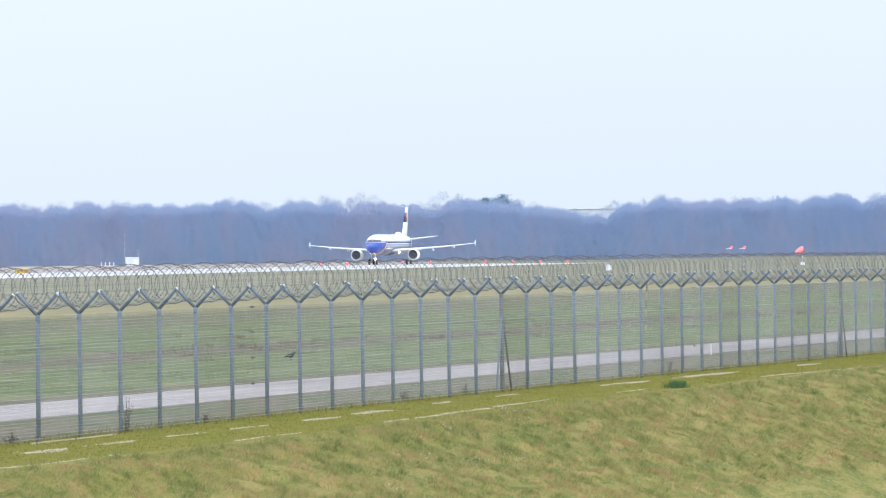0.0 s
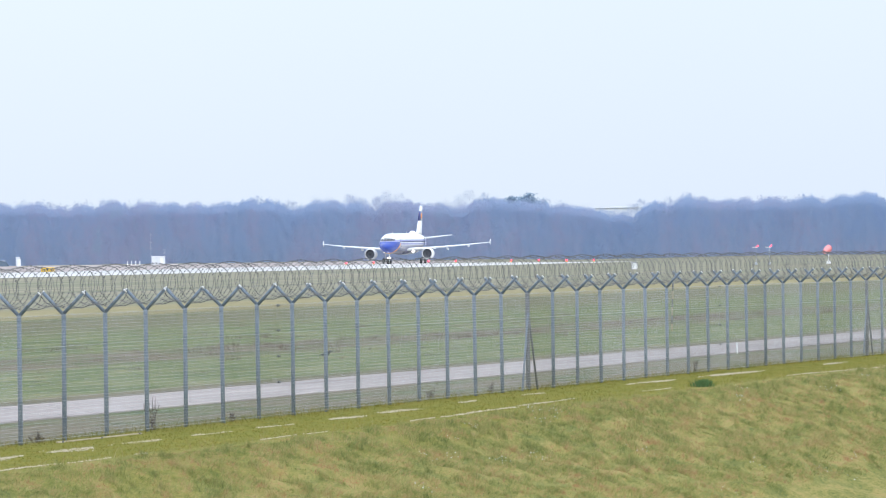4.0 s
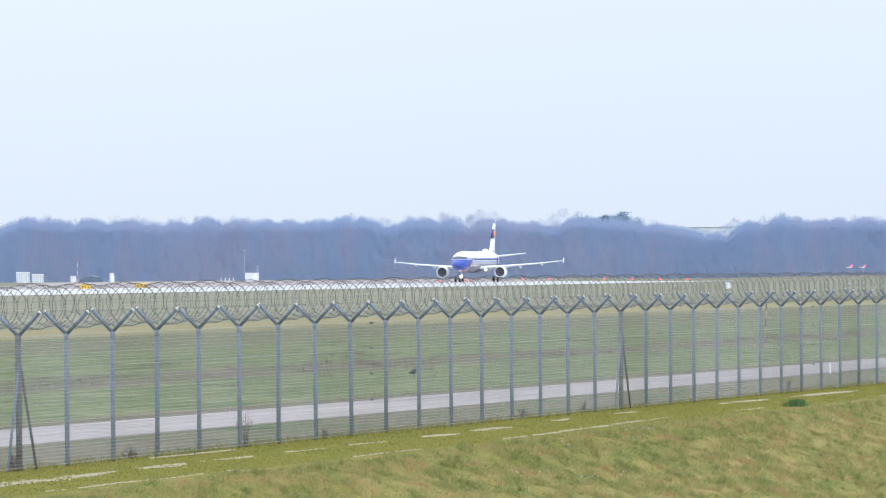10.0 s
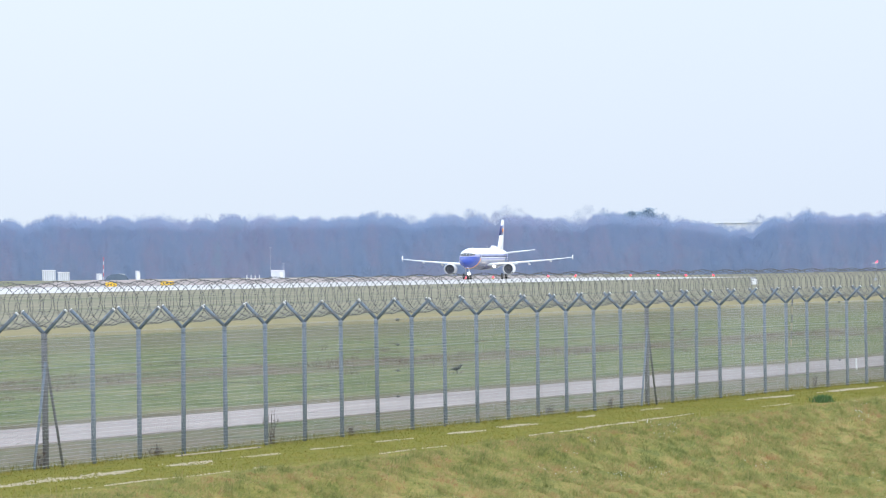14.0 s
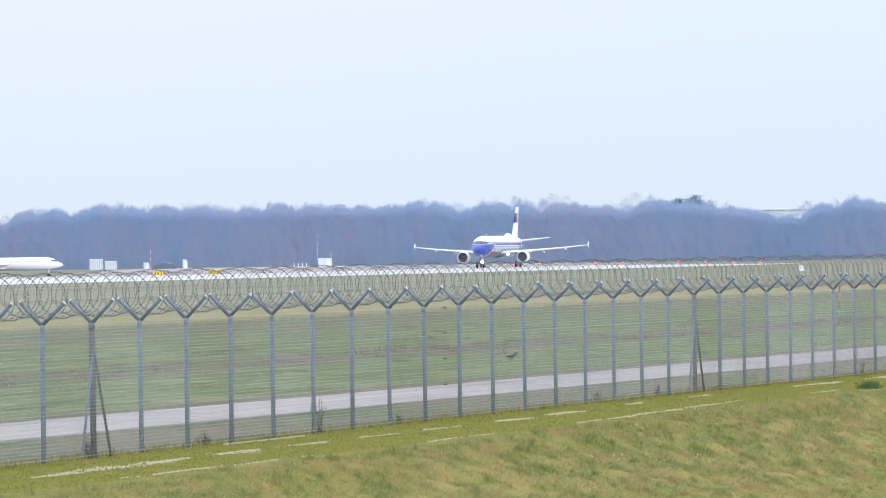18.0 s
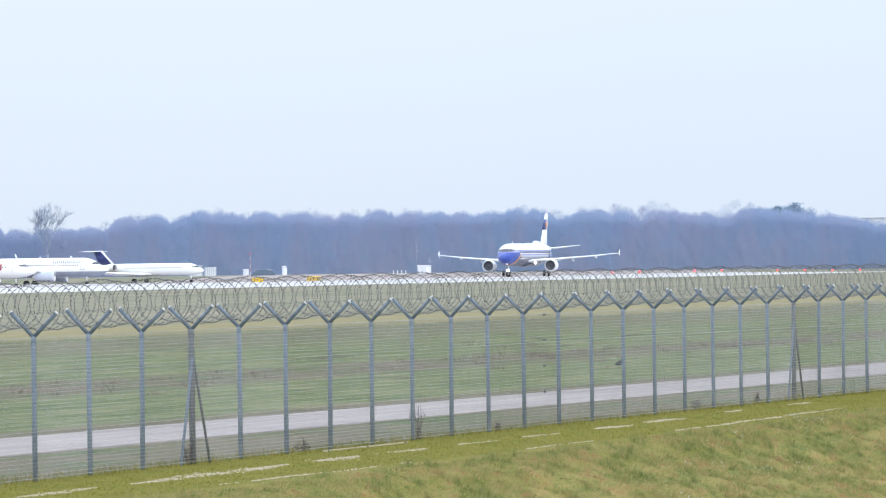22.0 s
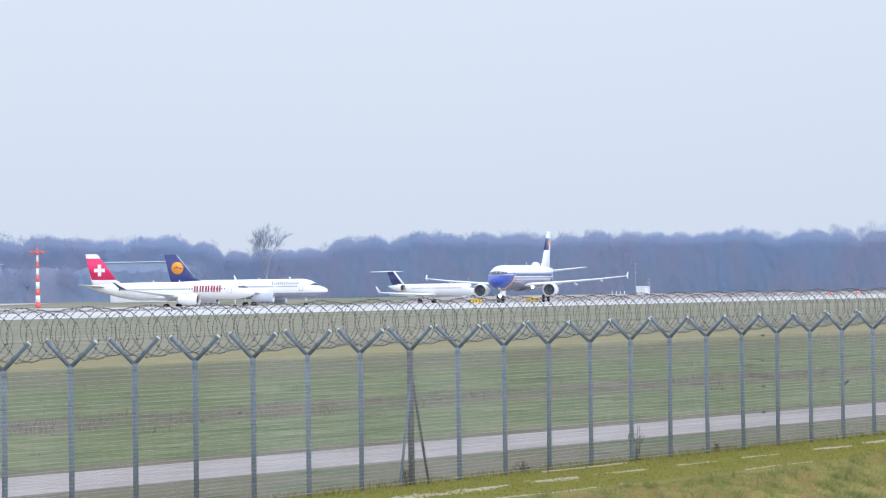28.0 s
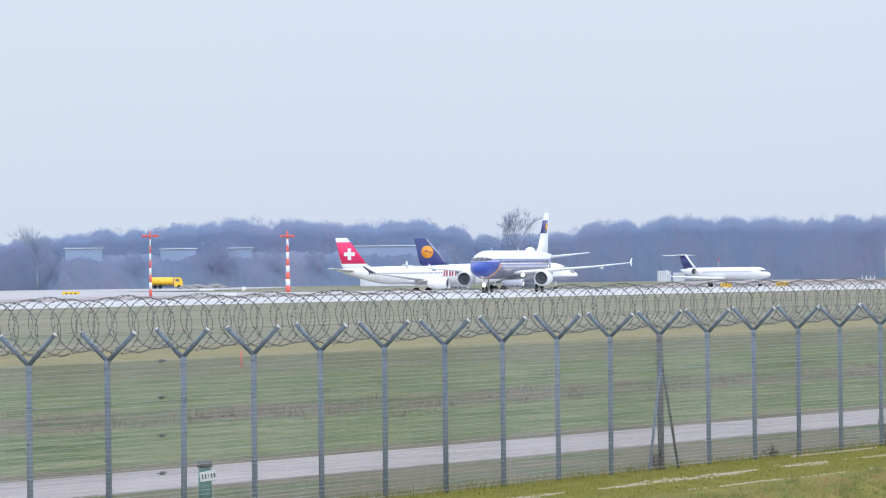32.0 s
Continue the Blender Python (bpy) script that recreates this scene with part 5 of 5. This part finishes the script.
        t = thing("marker_post", pose(x, y, z - 0.02), "short white marker post", "post", "white marker posts")
        part("stem", rod((0, 0, 0), (0, 0, 0.9), 0.12, 0.10, 8), M_SIGNWHITE, t)
        part("foot", rod((0, 0, 0), (0, 0, 0.12), 0.2, sides=8), M_GREY, t)


small_posts()


def approach_light(b, d, h):
    x, y, z = spot(b, d)
    t = thing("approach_light", pose(x, y, z - 0.02), "lit red approach light on a white pole", "light", "approach lights")
    part("pole", rod((0, 0, 0), (0, 0, h), 0.05, 0.04, 8), M_HALFGREY, t)
    part("base", box_bm(0.4, 0.35, 0.4, (0, 0, 0), 0.05), M_HALFGREY, t, smooth=False)
    part("bar", box_bm(0.95, 0.1, 0.1, (-0.15, 0, h - 0.15), 0.01), M_SIGNWHITE, t, smooth=False)
    part("lamp", loft([ring_yx(x0, 0, z0, r0, 12) for x0, z0, r0 in ((-0.05, h - 0.06, 0.05), (0.1, h + 0.02, 0.09), (0.3, h + 0.14, 0.15), (0.4, h + 0.2, 0.09))]), M_REDLIGHT, t, "lit red lamp")


approach_light(8.83, 1350, 2.9)
approach_light(8.74, 1350, 2.9)


def windsock(b, d):
    """Red sock on a white stand; the sock swings in the wind."""
    x, y, z = spot(b, d)
    t = thing("windsock", pose(x, y, z - 0.02), "faded red windsock swinging on a white stand", "windsock")
    part("pole", rod((0, 0, 0), (0, 0, 2.4), 0.07, sides=8), M_SIGNWHITE, t)
    part("base", box_bm(0.7, 0.5, 0.5, (0, 0, 0), 0.04), M_SIGNWHITE, t, smooth=False)
    # the sock runs along -x from its ring, drooping, in five cloth bands
    sock = part("sock", loft([[(-1.25 * u, 0.58 * f * math.cos(2 * math.pi * k / 20), 2.45 - 0.55 * u ** 1.5 + 0.58 * f * math.sin(2 * math.pi * k / 20)) for k in range(20)] for u, f in ((0, 1.0), (0.25, 0.97), (0.5, 0.86), (0.75, 0.72), (1.0, 0.52))], caps=False), M_DOME, t, "faded red cloth sock")
    part("ring", loft([[(dx, rr * math.cos(2 * math.pi * k / 20), 2.45 + rr * math.sin(2 * math.pi * k / 20)) for k in range(20)] for dx, rr in ((-0.05, 0.59), (0.05, 0.61), (0.05, 0.55), (-0.05, 0.54))], caps=False), M_SIGNAL, sock, "red mouth ring")
    return sock


sock = windsock(8.34, 1350)
hut(9.66, 1197, 0.7, 0.95, 0.6, M_HALFGREY, "small pale cabinet standing in the grass", "cabinet", M_HALFGREY)


def end_lights():
    for k in (0, 1, 2, 3, 5, 6, 8, 9):
        x, y = -296.5 - k * 5.72, 1694.0
        t = thing("runway_end_light", pose(x, y, gz(x, y) - 0.01), "lit red runway end light", "light", "runway end lights")
        part("can", rod((0, 0, 0), (0, 0, 0.25), 0.16, 0.14, 10), M_YELLOW, t)
        part("lamp", icosphere(0.26, (0, 0, 0.42)), M_REDLIGHT, t, "lit red lamp")


end_lights()


def leaning_pole():
    t = thing("striped_pole", pose(-57.0, 344.0, -0.05, 0, 2.2, 0), "leaning thin pole with pale and dark bands", "pole")
    for k in range(6):
        part("band", rod((0, 0, k * 0.34), (0, 0, k * 0.34 + 0.34), 0.034, sides=8), M_GRAVEL if k % 2 == 0 else M_STRUT, t)


def white_marker():
    t = thing("kerb_marker", pose(-42.6, 270.0, -0.02, 0, -2, 0), "short white marker post beside the road", "post")
    part("stem", box_bm(0.05, 0.05, 0.38, (0, 0, 0), 0.015), M_SIGNWHITE, t, smooth=False)
    part("band", box_bm(0.055, 0.055, 0.05, (0, 0, 0.29), 0.004), M_GREY, t, smooth=False)


def orange_stake():
    t = thing("marker_stake", pose(-95.0, 305.0, -0.02), "thin orange marker stake in the meadow", "stake")
    part("stem", rod((0, 0, 0), (0, 0, 0.62), 0.03, sides=8), M_SIGNAL, t)
    part("tip", rod((0, 0, 0.62), (0, 0, 0.68), 0.03, 0.005, 8), M_SIGNAL, t)


def bollard():
    """Green round marker with a tilted plate; its number stands as bars."""
    x, y = -38.9, 122.95
    t = thing("bollard", pose(x, y, gz(x, y) - 0.01, 0, 0, 17), "green round bollard with a tilted white number plate", "bollard")
    part("body", rod((0, 0, 0), (0, 0, 0.66), 0.105, 0.10, 20), M_GREEN, t)
    part("collar", rod((0, 0, 0.66), (0, 0, 0.75), 0.115, 0.11, 20), M_STRUT, t, "dark collar cap")
    plate = part("plate", box_bm(0.25, 0.012, 0.15, (0, 0, 0), 0.003, turn=Matrix.Rotation(radians(-9), 4, "Y")), M_SIGNWHITE, t, "white plate", smooth=False)
    plate.location = (0.06, -0.125, 0.45)
    for k, w in enumerate((0.03, 0.03, 0.012, 0.03, 0.03)):
        b = part("letter_bar", box_bm(w * 0.75, 0.008, 0.07, (0, 0, 0.04), turn=Matrix.Rotation(radians(-9), 4, "Y")), M_FAN, plate, "dark bar", smooth=False)
        b.location = (-0.09 + 0.045 * k, -0.009, (-0.09 + 0.045 * k) * 0.16)


def edging_board():
    t = thing("edging_board", pose(-37.3, 157.9, gz(-37.3, 157.9)), "long pale weathered board lying at the fence foot", "board")
    part("board", box_bm(0.05, 7.0, 0.035, (0, 0, -0.01), 0.004), M_GRAVEL, t, smooth=False)
    for y in (-3.2, 0.0, 3.2):
        part("peg", box_bm(0.03, 0.03, 0.08, (0.04, y, -0.05), 0.004), M_STRUT, t, smooth=False)


edging_board()
leaning_pole()
white_marker()
orange_stake()
bollard()


# ---------- plants, gravel ----------
def blades(name, pts, heights, widths, leans, material, label, category, parent=None):
    """Many leaf blades: one bent triangle pair each."""
    n = len(pts)
    rng = np.random.default_rng(7 + n)
    a = rng.uniform(0, 2 * np.pi, n)
    side = np.stack([np.cos(a), np.sin(a), np.zeros(n)], 1) * widths[:, None]
    lean = rng.normal(0, 1, (n, 2)) * leans[:, None] * heights[:, None]
    mid = pts + np.stack([lean[:, 0] * 0.35, lean[:, 1] * 0.35, heights * 0.6], 1)
    tip = pts + np.stack([lean[:, 0], lean[:, 1], heights * 0.95], 1)
    v = np.stack([pts - side, pts + side, mid + side * 0.7, mid - side * 0.7, tip], 1).reshape(-1, 3)
    i = np.arange(n)[:, None] * 5
    f = np.concatenate([i + np.array([0, 1, 2]), i + np.array([0, 2, 3]), i + np.array([3, 2, 4])], 0)
    ob = part_of(name, mesh_from_arrays(name, v, f), material, parent, smooth=False)
    return tagged(ob, label, category, kind="stuff")


def grass_material(name, stops, scale):
    m = Mat(name, stops[0][1], 0.9)
    w = m.place(world_space=True)
    geo = m.node("ShaderNodeNewGeometry")
    big = m.noise(m.place((1.9, 0.42, 1), True), scale, 4, 0.6)
    rnd = geo.outputs["Random Per Island"]
    clump = m.noise(m.place((7.5, 2.0, 1), True), scale, 3, 0.6)
    tone = m.math("ADD", m.math("MULTIPLY", big, 0.55), m.math("MULTIPLY", clump, 0.70))
    c = m.ramp(m.math("ADD", m.math("SUBTRACT", tone, 0.215), m.math("MULTIPLY", rnd, 0.18)), stops)
    m.colour(c)
    t = m.node("ShaderNodeBsdfTranslucent")
    m.link(c, t.inputs["Color"])
    mix = m.node("ShaderNodeMixShader", Fac=0.5)
    m.link(m.b.outputs[0], mix.inputs[1])
    m.link(t.outputs[0], mix.inputs[2])
    m.link(mix.outputs[0], m.t.nodes["Material Output"].inputs["Surface"])
    return m.m


M_BANKGRASS = grass_material("bank_grass", [(0.28, (0.105, 0.14, 0.055)), (0.38, (0.195, 0.23, 0.075)), (0.46, (0.285, 0.295, 0.098)), (0.52, (0.375, 0.33, 0.135)), (0.58, (0.46, 0.36, 0.19)), (0.66, (0.38, 0.20, 0.105))], 1.0)
M_MOSS = grass_material("mossy_track", [(0.40, (0.165, 0.175, 0.034)), (0.5, (0.225, 0.20, 0.042)), (0.60, (0.31, 0.25, 0.075))], 0.5)
M_MEADOW = grass_material("meadow_grass", [(0.35, (0.15, 0.19, 0.085)), (0.55, (0.23, 0.26, 0.13)), (0.7, (0.33, 0.30, 0.18))], 0.4)
M_STALK = grass_material("pale_stalks", [(0.35, (0.30, 0.25, 0.12)), (0.5, (0.42, 0.35, 0.19)), (0.65, (0.36, 0.22, 0.13))], 1.0)
M_TUFT = grass_material("tuft_grass", [(0.35, (0.16, 0.19, 0.07)), (0.5, (0.28, 0.28, 0.10)), (0.62, (0.42, 0.36, 0.17))], 1.0)
M_DRY = grass_material("dry_weeds", [(0.3, (0.15, 0.115, 0.10)), (0.7, (0.27, 0.215, 0.18))], 1.0)


def scatter(n, x0, x1, y0, y1, seed, lump=0.0):
    rng = np.random.default_rng(seed)
    x, y = rng.uniform(x0, x1, n), rng.uniform(y0, y1, n)
    if lump:
        keep = np.array([noise.noise(Vector((float(p) * lump, float(q) * lump * 0.4, 5.0))) for p, q in zip(x, y)]) > rng.uniform(-0.5, 0.5, n)
        x, y = x[keep], y[keep]
    return np.stack([x, y, [gz(float(p), float(q)) - 0.01 for p, q in zip(x, y)]], 1), rng


def build_plants():
    rng = np.random.default_rng(3)
    m = 9600
    cx, cy = rng.uniform(-33.3, -28.0, m), rng.uniform(104, 264, m)
    n = 640000
    k = rng.integers(0, m, n)
    size = rng.uniform(0.05, 0.17, m)
    x, y = cx[k] + rng.normal(0, 1, n) * size[k], cy[k] + rng.normal(0, 1, n) * size[k] * 2.2
    z = np.array([gz(float(a), float(b)) for a, b in zip(x, y)])
    tall = (0.025 + 0.11 * rng.uniform(0, 1, m) ** 2.2)[k] * rng.uniform(0.45, 1.15, n) * np.clip((x + 34.0) / 1.2, 0.25, 1)
    fall = rng.normal((0.45, 0.15), (0.55, 0.55), (m, 2))[k] + rng.normal(0, 0.45, (n, 2))
    a = rng.uniform(0, 2 * np.pi, n)
    side = np.stack([np.cos(a), np.sin(a), np.zeros(n)], 1) * rng.uniform(0.0035, 0.0085, n)[:, None]
    foot = np.stack([x, y, z - 0.01], 1)
    tip = foot + np.stack([fall[:, 0] * tall, fall[:, 1] * tall, tall], 1)
    v = np.stack([foot - side, foot + side, tip], 1).reshape(-1, 3)
    tagged(part_of("bank_grass", mesh_from_arrays("bank_grass", v, np.arange(3 * n).reshape(-1, 3)), M_BANKGRASS, smooth=False), "tufted yellow-green grass on the bank", "grass", kind="stuff")
    rng = np.random.default_rng(19)
    m = 1100
    cx, cy = rng.uniform(-33.3, -29.3, m), rng.uniform(104, 264, m)
    k = rng.integers(0, m, 52000)
    n = len(k)
    x, y = cx[k] + rng.normal(0, 0.06, n), cy[k] + rng.normal(0, 0.10, n)
    p = np.stack([x, y, [gz(float(a), float(b)) - 0.01 for a, b in zip(x, y)]], 1)
    blades("grass_tufts", p, rng.uniform(0.10, 0.26, m)[k] * rng.uniform(0.4, 1.0, n), rng.uniform(0.0025, 0.005, n), rng.uniform(0.3, 0.9, n), M_TUFT, "taller arching grass tufts on the bank", "grass")
    p, rng = scatter(14000, -33.6, -29.3, 104, 264, 13, 0.8)
    n = len(p)
    blades("dry_stalks", p, 0.06 + 0.20 * rng.uniform(0, 1, n) ** 2, rng.uniform(0.002, 0.004, n), rng.uniform(0.2, 0.8, n), M_STALK, "thin dry stalks standing on the bank", "grass")
    p, rng = scatter(60000, -37.5, -33.6, 100, 280, 4)
    n = len(p)
    blades("track_grass", p, rng.uniform(0.01, 0.04, n), rng.uniform(0.006, 0.012, n), rng.uniform(0.4, 1.2, n), M_MOSS, "short mossy grass on the track", "grass")
    p, rng = scatter(16000, -38.4, -37.3, 100, 300, 5)
    n = len(p)
    blades("fence_foot_grass", p, 0.03 + 0.13 * rng.uniform(0, 1, n) ** 2, rng.uniform(0.004, 0.008, n), rng.uniform(0.3, 0.9, n), M_MOSS, "long grass along the fence foot", "grass")
    rng = np.random.default_rng(6)
    m = 420
    cx, cy = np.where(rng.uniform(0, 1, m) < 0.6, rng.normal(-64, 2.2, m), rng.uniform(-85, -53, m)), rng.uniform(170, 430, m)
    k = rng.integers(0, m, 17000)
    big = (0.06 + 0.36 * rng.uniform(0, 1, m) ** 3)
    x, y = cx[k] + rng.normal(0, 0.20, len(k)) * (0.6 + big[k] * 2), cy[k] + rng.normal(0, 0.6, len(k))
    p = np.stack([x, y, np.full(len(k), -0.01)], 1)
    blades("dry_weeds", p, big[k] * rng.uniform(0.3, 1.0, len(k)), rng.uniform(0.004, 0.009, len(k)), rng.uniform(0.3, 1.0, len(k)), M_DRY, "dry brown weeds in the meadow", "weeds")
    p, rng = scatter(90000, -112, -48.0, 150, 520, 8, 0.2)
    n = len(p)
    blades("meadow_grass", p, rng.uniform(0.02, 0.06, n), rng.uniform(0.008, 0.016, n), rng.uniform(0.6, 1.6, n), M_MEADOW, "grass tufts of the airfield meadow", "grass")


build_plants()


def build_flowers():
    """Scattered pale seed heads on the bank."""
    rng = np.random.default_rng(77)
    c = rng.uniform((-33.0, 120), (-27.0, 250), (46, 2))
    k = rng.integers(0, 46, 420)
    x, y = c[k, 0] + rng.normal(0, 0.12, 420), c[k, 1] + rng.normal(0, 0.35, 420)
    z = np.array([gz(float(a), float(b)) for a, b in zip(x, y)]) + rng.uniform(0.06, 0.16, 420)
    p = np.stack([x, y, z], 1)
    r = rng.uniform(0.006, 0.014, (420, 1))
    v = np.stack([p + r * np.array(o) for o in ((-1, 0, 0), (1, 0, 0), (0, 0, 1.2), (0, 1, -0.4))], 1).reshape(-1, 3)
    i = np.arange(420)[:, None] * 4
    f = np.concatenate([i + np.array(o) for o in ((0, 1, 2), (1, 3, 2), (3, 0, 2), (0, 3, 1))], 0)
    tagged(part_of("seed_heads", mesh_from_arrays("seed_heads", v, f), M_SIGNWHITE, smooth=False), "pale seed heads scattered over the bank", "flowers", kind="stuff")


build_flowers()


def weed(x, y, h, count, seed, label):
    """A small dead plant: thin bare stems with side twigs."""
    rng = random.Random(seed)
    t = thing("weed", pose(x, y, gz(x, y) - 0.02), label, "plant", "weeds at the fence")
    bm = bmesh.new()
    for k in range(count):
        a = Vector((rng.uniform(-0.06, 0.06), rng.uniform(-0.06, 0.06), 0))
        hh = h * rng.uniform(0.5, 1.0)
        b = a + Vector((rng.gauss(0, 0.16) * h, rng.gauss(0, 0.25) * h, hh))
        rod(a, b, 0.007, 0.003, 4, bm)
        for j in range(6):
            q = a.lerp(b, rng.uniform(0.2, 0.95))
            rod(q, q + Vector((rng.gauss(0, 0.05), rng.gauss(0, 0.09), rng.uniform(0.03, 0.14))), 0.006, 0.002, 3, bm)
    tagged(part("dead_growth", bm, M_DRYSTEM, t, smooth=False), kind="stuff")


M_DRYSTEM = plain("dry_stem", (0.07, 0.055, 0.05), (0.13, 0.10, 0.085), 8.0, 0.9)
weed(-37.75, 146 + 5.25 * 3.5, 0.80, 9, 1, "tall dead weed with reddish stems at a post")
weed(-37.80, 146 + 2.55 * 3.5, 0.22, 8, 2, "small dead weed at the fence foot")
weed(-37.80, 146 + 13.6 * 3.5, 0.28, 6, 3, "small dead weed at the fence foot")
weed(-37.80, 146 + 15.8 * 3.5, 0.28, 6, 4, "small dead weed at the fence foot")
weed(-37.70, 146 - 0.1 * 3.5, 0.35, 8, 5, "small dead weed at a braced post")
weed(-37.80, 146 + 24.6 * 3.5, 0.40, 6, 6, "dead weed at the fence foot")
weed(-37.80, 146 + 7.4 * 3.5, 0.18, 7, 7, "small dead weed at the fence foot")


def green_tuft(x, y):
    rng = np.random.default_rng(12)
    t = thing("rush_tuft", pose(x, y, gz(x, y)), "dark green rush tuft at the edge of the bank", "plant")
    n = 700
    pts = np.stack([rng.normal(0, 0.10, n), rng.normal(0, 0.24, n), np.zeros(n)], 1)
    ob = blades("leaves", pts, rng.uniform(0.06, 0.24, n), rng.uniform(0.004, 0.010, n), rng.uniform(0.2, 0.5, n), M_RUSH, "dark green leaves", "", t)


M_RUSH = plain("dark_rush", (0.06, 0.12, 0.045), (0.10, 0.18, 0.07), 5.0, 0.9)
green_tuft(-33.7, 208.0)


def crow_bird(m):
    """A crow on foot; it faces along +x."""
    t = thing("crow", m, "dark grey crow walking in the meadow", "bird")
    def oval(x, z, ry, rz, n=14):
        return [(x, ry * math.cos(2 * math.pi * k / n), z + rz * math.sin(2 * math.pi * k / n)) for k in range(n)]
    part("body", loft([oval(-0.15, 0.15, 0.015, 0.012), oval(-0.10, 0.155, 0.05, 0.045), oval(-0.02, 0.165, 0.07, 0.07), oval(0.06, 0.185, 0.065, 0.07), oval(0.11, 0.215, 0.045, 0.05), oval(0.14, 0.235, 0.02, 0.02)]), M_CROW, t)
    head = part("head", icosphere(0.042, (0.135, 0, 0.262)), M_CROW, t)
    part("beak", rod((0.165, 0, 0.262), (0.225, 0, 0.245), 0.016, 0.003, 8), M_FAN, head, "dark beak")
    part("tail", loft([[(-0.11, -0.03, 0.145), (-0.11, 0.03, 0.145), (-0.11, 0.03, 0.165), (-0.11, -0.03, 0.165)], [(-0.27, -0.045, 0.10), (-0.27, 0.045, 0.10), (-0.27, 0.045, 0.108), (-0.27, -0.045, 0.108)]]), M_CROW, t, smooth=False)
    for q in (-1, 1):
        part("wing", loft([oval(-0.20, 0.135, 0.004, 0.012, 8), oval(-0.06, 0.165, 0.012, 0.045, 8), oval(0.07, 0.185, 0.010, 0.035, 8)]), M_CROW, t).location = (0, q * 0.062, 0)
        part("leg", rod((0.01, q * 0.03, 0.0), (0.0, q * 0.03, 0.12), 0.007, 0.009, 6), M_FAN, t)
    return t


M_CROW = plain("crow_feathers", (0.05, 0.06, 0.065), (0.085, 0.095, 0.10), 8.0, 0.7)
crow = crow_bird(pose(-56.06, 268.0, 0))


def build_gravel():
    """Pale stones showing in the two wheel ruts."""
    rng = random.Random(31)
    verts, faces = [], []
    ruts = (((134.5, -35.5), (150, -35.75), (176, -35.85), (184, -36.2), (195, -36.6), (215, -36.35), (240, -36.2)),
            ((128, -33.95), (140, -33.7), (160, -33.65), (173, -33.75), (192, -34.35), (226, -34.1), (240, -33.45)))
    beds = (((118, 122, 0.6), (127, 131, 0.8), (134, 144.6, 1.5), (147.4, 150.2, 1.4), (152.8, 155.6, 1.0), (160, 162, 0.6), (166, 168, 0.7), (173.4, 175.6, 1.2), (179.4, 183, 1.3), (190, 192, 0.8), (199, 201, 0.7), (213, 219, 1.2), (224, 234, 1.3), (246, 250, 1.0)),
            ((112, 118, 0.4), (121, 125, 0.5), (133.5, 140.5, 0.5), (142, 146, 0.25), (156, 161, 0.4), (171, 193, 0.75), (203, 206, 0.3), (225, 238, 0.7)))
    for line, spans in zip(ruts, beds):
        for y0, y1, thick in spans:
            for k in range(int((y1 - y0) * 150 * thick)):
                u = rng.random()
                y = y0 - 0.6 + (y1 - y0 + 1.2) * u
                x = float(np.interp(y, [p[0] for p in line], [p[1] for p in line])) + 0.05 * math.sin(y * 0.9)
                if noise.noise(Vector((x * 3, y * 0.8, 1.0))) < rng.uniform(-0.42, 0.22):
                    continue
                w = (0.11 if line is ruts[0] else 0.07) * thick * math.sin(math.pi * min(0.95, max(0.05, u)))
                px = x + rng.gauss(0, w)
                r = rng.uniform(0.006, 0.028)
                z = gz(px, y)
                i = len(verts)
                for j in range(4):
                    a = 1.57 * j + rng.uniform(-0.4, 0.4)
                    verts.append((px + r * math.cos(a), y + r * 1.4 * math.sin(a), z - 0.01))
                verts.append((px + rng.uniform(-0.3, 0.3) * r, y, z + r * rng.uniform(0.6, 1.2)))
                faces.extend((i + j, i + (j + 1) % 4, i + 4) for j in range(4))
    ob = part_of("gravel", mesh_from_arrays("gravel", np.array(verts), np.array(faces)), M_GRAVEL, smooth=False)
    tagged(ob, "pale gravel showing in the wheel ruts", "gravel", kind="stuff")


build_gravel()


# ---------- moving things ----------
def motions():
    rows = [(0, 1655.6), (2, 1650.0), (4, 1643.4), (6, 1636.4), (8, 1629.2), (10, 1622.0), (12, 1614.2), (14, 1604.6), (16, 1591.9),
            (18, 1572.7), (20, 1545.2), (22, 1507.6), (24, 1459.8), (26, 1402.9), (28, 1336.0), (30, 1260.4), (32, 1177.0)]
    walk(jet, [(t, pose(RUNWAY_X, y, 0.27, 0, 0, 1.2) @ pose(0, -15.2, 0)) for t, y in rows])
    taxi = []
    for t, b, d, rz in ((0, 15.95, 1960, 76), (10, 15.23, 1950, 74), (17, 14.73, 1940, 69), (20, 14.51, 1936, 64), (23, 14.31, 1930, 59), (25, 14.18, 1926, 57), (28, 13.98, 1920, 51.5), (32, 13.71, 1911, 50)):
        x, y = by_bearing(b, d)
        taxi.append((t, pose(x, y, -0.92, 0, 0, rz)))
    walk(commuter, taxi)
    walk(sock, [(t, pose(0, 0, 0, 0, 0, a)) for t, a in ((0, 30), (1.5, 55), (3, 76), (4.5, 55), (6, 34), (7.5, 20), (9, 45), (12, 60), (16, 35), (20, 60), (26, 30), (32, 55))])
    walk(crow, [(t, pose(x, 268.0, 0.0, 0, 0, -25 + 30 * math.sin(t * 0.5))) for t, x in (
        (0, -56.06), (3, -55.85), (6, -55.63), (8, -55.93), (10, -55.94), (12, -55.66), (14, -55.37), (18, -55.12), (22, -54.86), (25, -54.80), (29, -54.62), (32, -54.5))])


motions()
